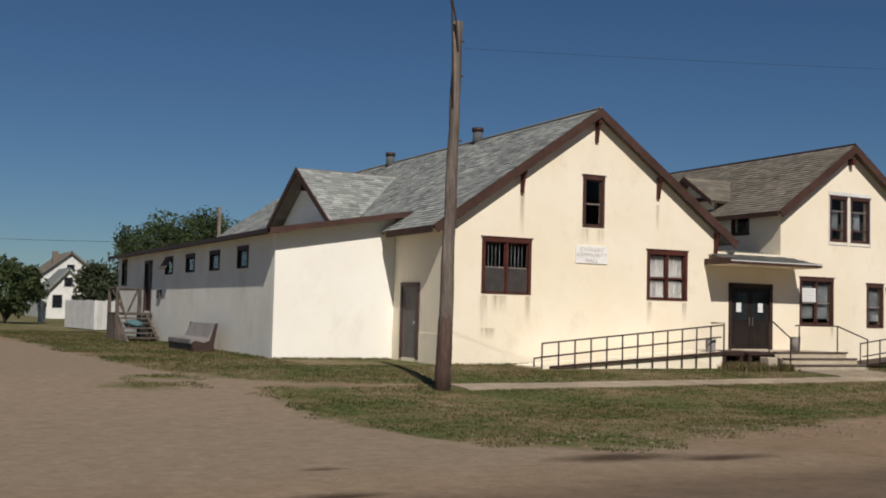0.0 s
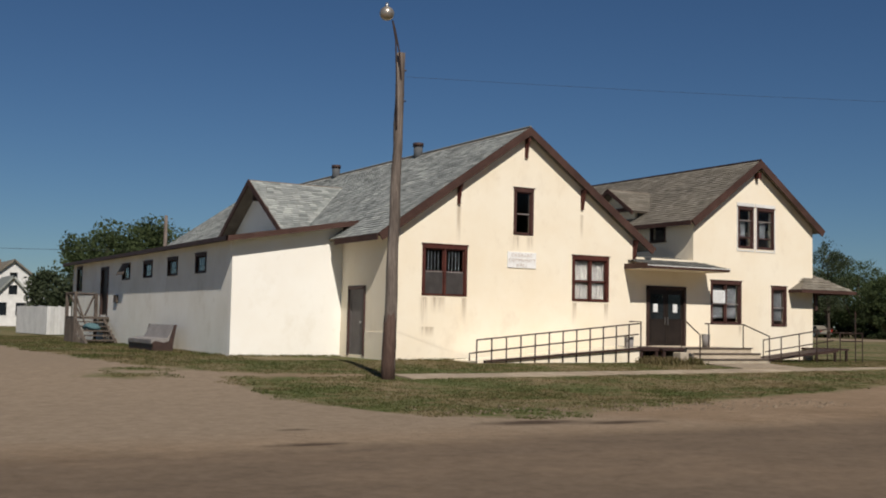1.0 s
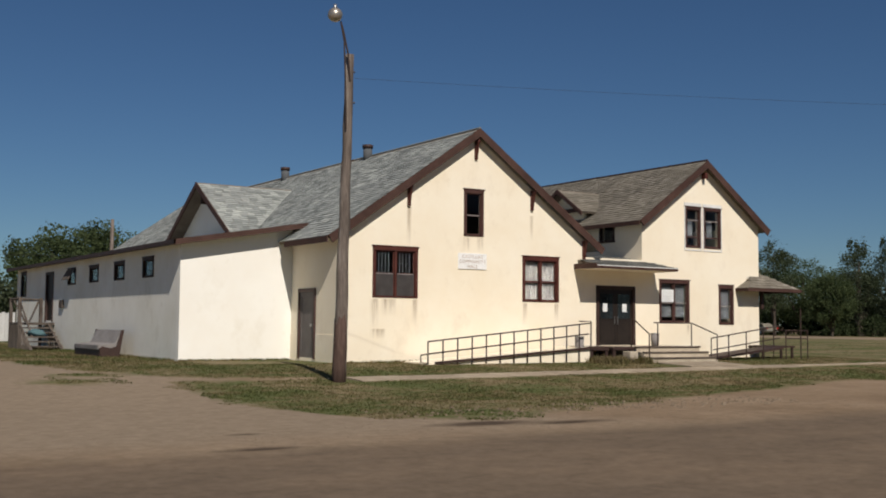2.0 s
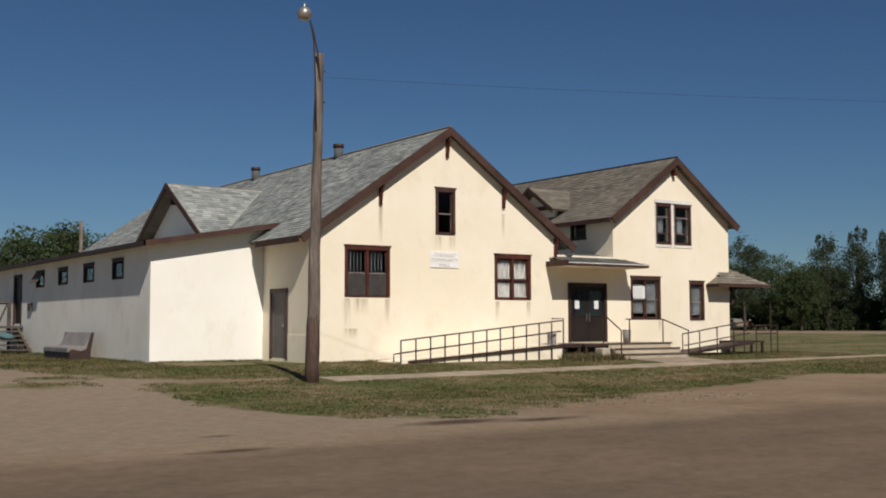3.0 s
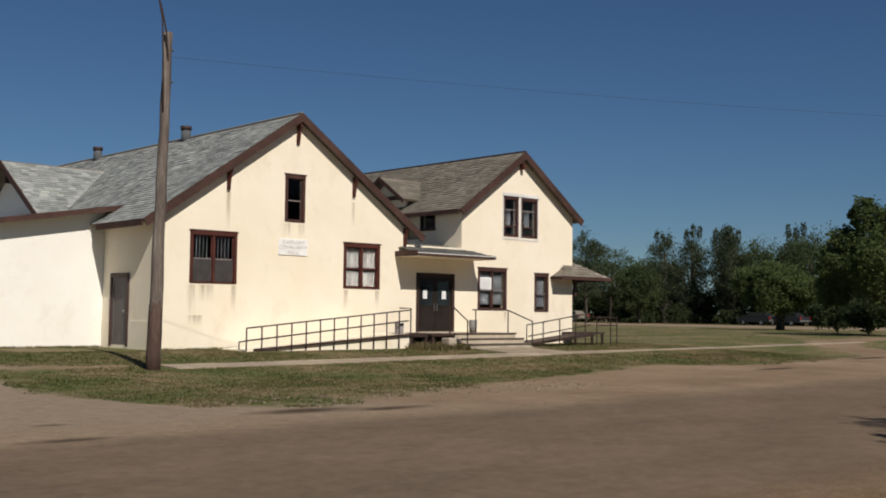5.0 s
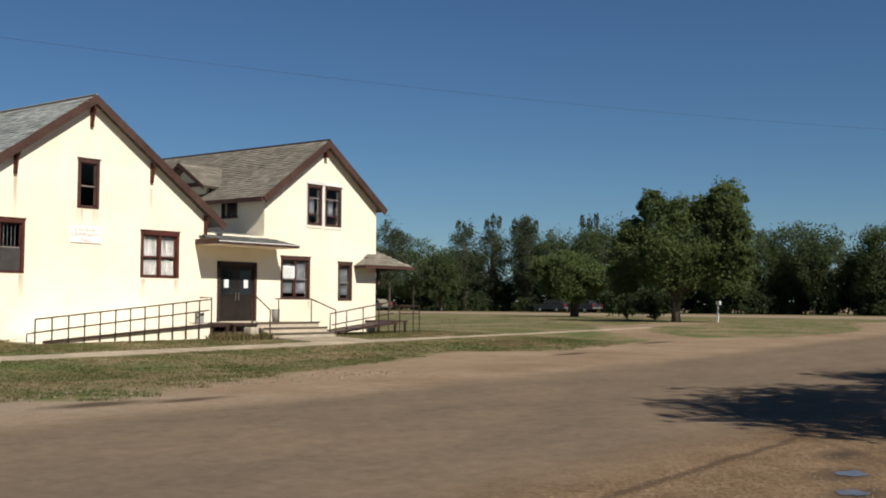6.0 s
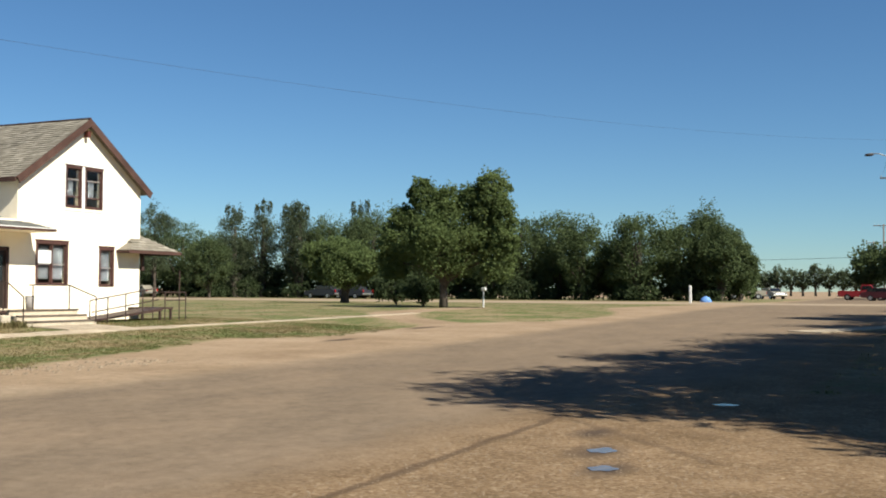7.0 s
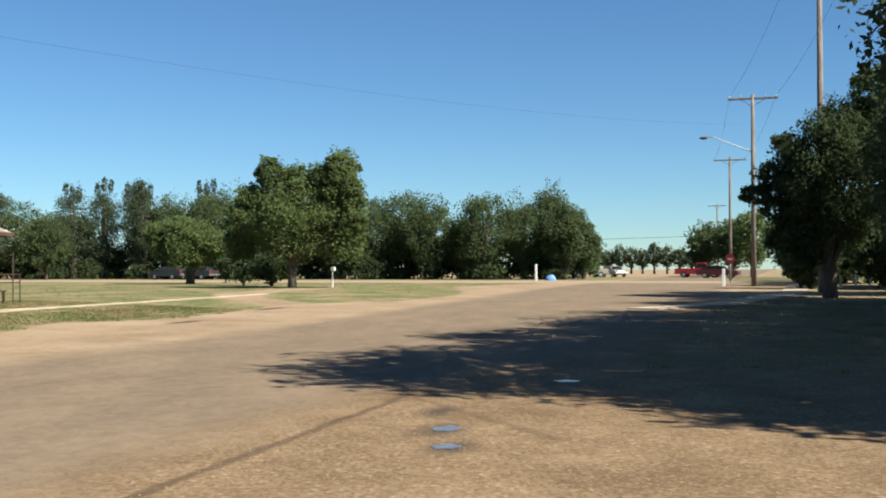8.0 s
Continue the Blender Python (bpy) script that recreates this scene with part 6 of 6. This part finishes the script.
vehicle("pickup_truck", 122, -4.1, 118, M_SILVER, "pale beige pickup truck parked by the shelterbelt", length=5.0)
vehicle("car", 128, -6.6, 215, M_SILVER, "pale car parked behind the pickup", False, 4.4)
vehicle("pickup_truck", 118, -18.2, 262, M_RED, "bright red pickup truck parked by the far corner", length=5.6)
vehicle("car", 112, -20.6, 262, M_MAROON, "dark maroon car parked beside the red pickup", False, 4.8)
for y, m_ in ((36.0, M_DARKCAR), (32.5, M_DARKCAR), (62, M_SILVER)):
    vehicle("car", 89.6, y, 80, m_, "car parked in the shade of the shelterbelt", False, 4.5)

# ---- puddles, grass and gravel ----
for x, y, rx, ry in ((-4.55, -23.93, 0.17, 0.12), (-5.5, -24.22, 0.14, 0.115), (-0.1, -24.2, 0.14, 0.15)):
    bm = bmesh.new()
    ring = [bm.verts.new((x + rx * math.cos(t_) * (1 + 0.12 * math.sin(3 * t_ + x) + 0.1 * math.sin(5 * t_ + y)), y + ry * math.sin(t_) * (1 + 0.14 * math.sin(4 * t_ + y)), ground_z(x, y) + 0.005)) for t_ in [2 * math.pi * i / 48 for i in range(48)]]
    bm.faces.new(ring)
    tagged(part("puddle", bm, M_WATER), "shallow muddy puddle on the gravel", "puddle", "puddles")


def scatter(name, pts, build, mat, label, category):
    verts, faces = [], []
    for q in pts:
        build(q, verts, faces)
    ob = raw_part(name, verts, faces, mat)
    return tagged(ob, label, category, kind="stuff")


rg = random.Random(77)


def tuft(q, verts, faces):
    x, y, h = q
    z = ground_z(x, y)
    for _ in range(3):
        a, lean_, w = rg.uniform(0, 6.28), rg.uniform(0.2, 0.9) * h, rg.uniform(0.008, 0.02) + h * 0.06
        k = len(verts)
        bx, by = x + rg.uniform(-0.06, 0.06), y + rg.uniform(-0.06, 0.06)
        verts.extend([(bx - w * math.sin(a), by + w * math.cos(a), z - 0.01), (bx + w * math.sin(a), by - w * math.cos(a), z - 0.01), (bx + lean_ * math.cos(a), by + lean_ * math.sin(a), z + h)])
        faces.append((k, k + 1, k + 2))


def grass_points(n, x0, x1, y0, y1, hmax, seed):
    r_ = random.Random(seed)
    out = []
    while len(out) < n:
        x, y = r_.uniform(x0, x1), r_.uniform(y0, y1)
        if (-3.46 < x < 17.3 and y > 0 and not (x < 0 and y < 3)) or (y > -1.7 and 1.8 < x < 12.4):
            continue
        dens = noise.noise(Vector((x * 0.5, y * 0.5, 3.0))) * 0.5 + 0.5
        c = lawn_cover(x, y) + noise.noise(Vector((x * 1.3, y * 1.3, 8.0))) * 0.9
        if c > 0.1 and r_.random() < 0.25 + 0.75 * dens and not (abs(y - (-5.05 + 0.04 * (x + 2.3))) < 0.38 + 0.12 * r_.random() and x > -2.4) and not (9.5 < x < 12.3 and -4.6 < y < -2.3):
            out.append((x, y, hmax * r_.uniform(0.4, 1.0) * (0.5 + dens)))
    return out


lawn_pts = grass_points(34000, -8.6, 20, -14.2, 0.0, 0.035, 1) + grass_points(9000, -8.8, -3.5, 0, 30, 0.06, 2) + grass_points(9000, 17, 62, -13, 20, 0.028, 3) + grass_points(2200, 2, 36, -34, -25, 0.06, 4)
scatter("grass", lawn_pts, tuft, M_GRASS, "dry patchy lawn grass with green tufts", "grass")
edge_pts = [(x, -0.12 - abs(rg.gauss(0, 0.1)), rg.uniform(0.03, 0.09)) for x in [rg.uniform(0.1, 8.9) for _ in range(600)]] + [(x, 2.9 - abs(rg.gauss(0, 0.1)), rg.uniform(0.03, 0.08)) for x in [rg.uniform(-3.5, -0.1) for _ in range(300)]] + [(-3.58 - abs(rg.gauss(0, 0.12)), y, rg.uniform(0.03, 0.1)) for y in [rg.uniform(3, 23.5) for _ in range(1000)]] + [(rg.uniform(7.6, 9.5), rg.uniform(-2.7, -1.2), rg.uniform(0.06, 0.24)) for _ in range(900)]
scatter("weeds", edge_pts, tuft, M_GRASS, "taller weeds along the foot of the walls", "weeds")


def stone(q, verts, faces):
    x, y, s = q
    z = ground_z(x, y)
    k = len(verts)
    for dx, dy, dz in ((-1, -0.7, 0), (0.9, -0.8, 0), (1, 0.8, 0), (-0.8, 0.9, 0), (0.1, 0.05, 0.9)):
        verts.append((x + s * (dx + rg.uniform(-0.3, 0.3)), y + s * (dy + rg.uniform(-0.3, 0.3)), z - 0.004 + s * dz * rg.uniform(0.6, 1.1)))
    faces.extend([(k, k + 1, k + 4), (k + 1, k + 2, k + 4), (k + 2, k + 3, k + 4), (k + 3, k, k + 4)])


stones = []
while len(stones) < 24000:
    x, y = rg.uniform(-11, 6), rg.uniform(-28, -22.4)
    if dark_cover(x, y) < 0.78 and y < -22.5 - 0.3 * max(0, noise.noise(Vector((x, y, 0)))) and rg.random() < 0.3 + 0.7 * (noise.noise(Vector((x * 0.8, y * 0.8, 5))) * 0.5 + 0.5):
        stones.append((x, y, rg.uniform(0.005, 0.014)))
stones += [(rg.uniform(-9, 14), -14.6 + rg.gauss(0, 0.8), rg.uniform(0.006, 0.017)) for _ in range(2200)]
stones += [(rg.uniform(-5.5, 3.5), -12.3 + rg.gauss(0, 0.45), rg.uniform(0.012, 0.05)) for _ in range(420)]
scatter("gravel", stones, stone, M_STONE, "loose pale gravel on the dirt", "gravel")

# ---- the shingles of the hall's near roof edge ----
for t in near_tabs[:300]:
    o3 = t[0]
    raw_part("shingle", [tuple(v - o3) for v in t], [(0, 1, 2, 3), (4, 5, 1, 0)], M_SHINGLE_G, hall_roof).location = o3
shingle_part("shingle_field", near_tabs[300:], M_SHINGLE_G, hall_roof)
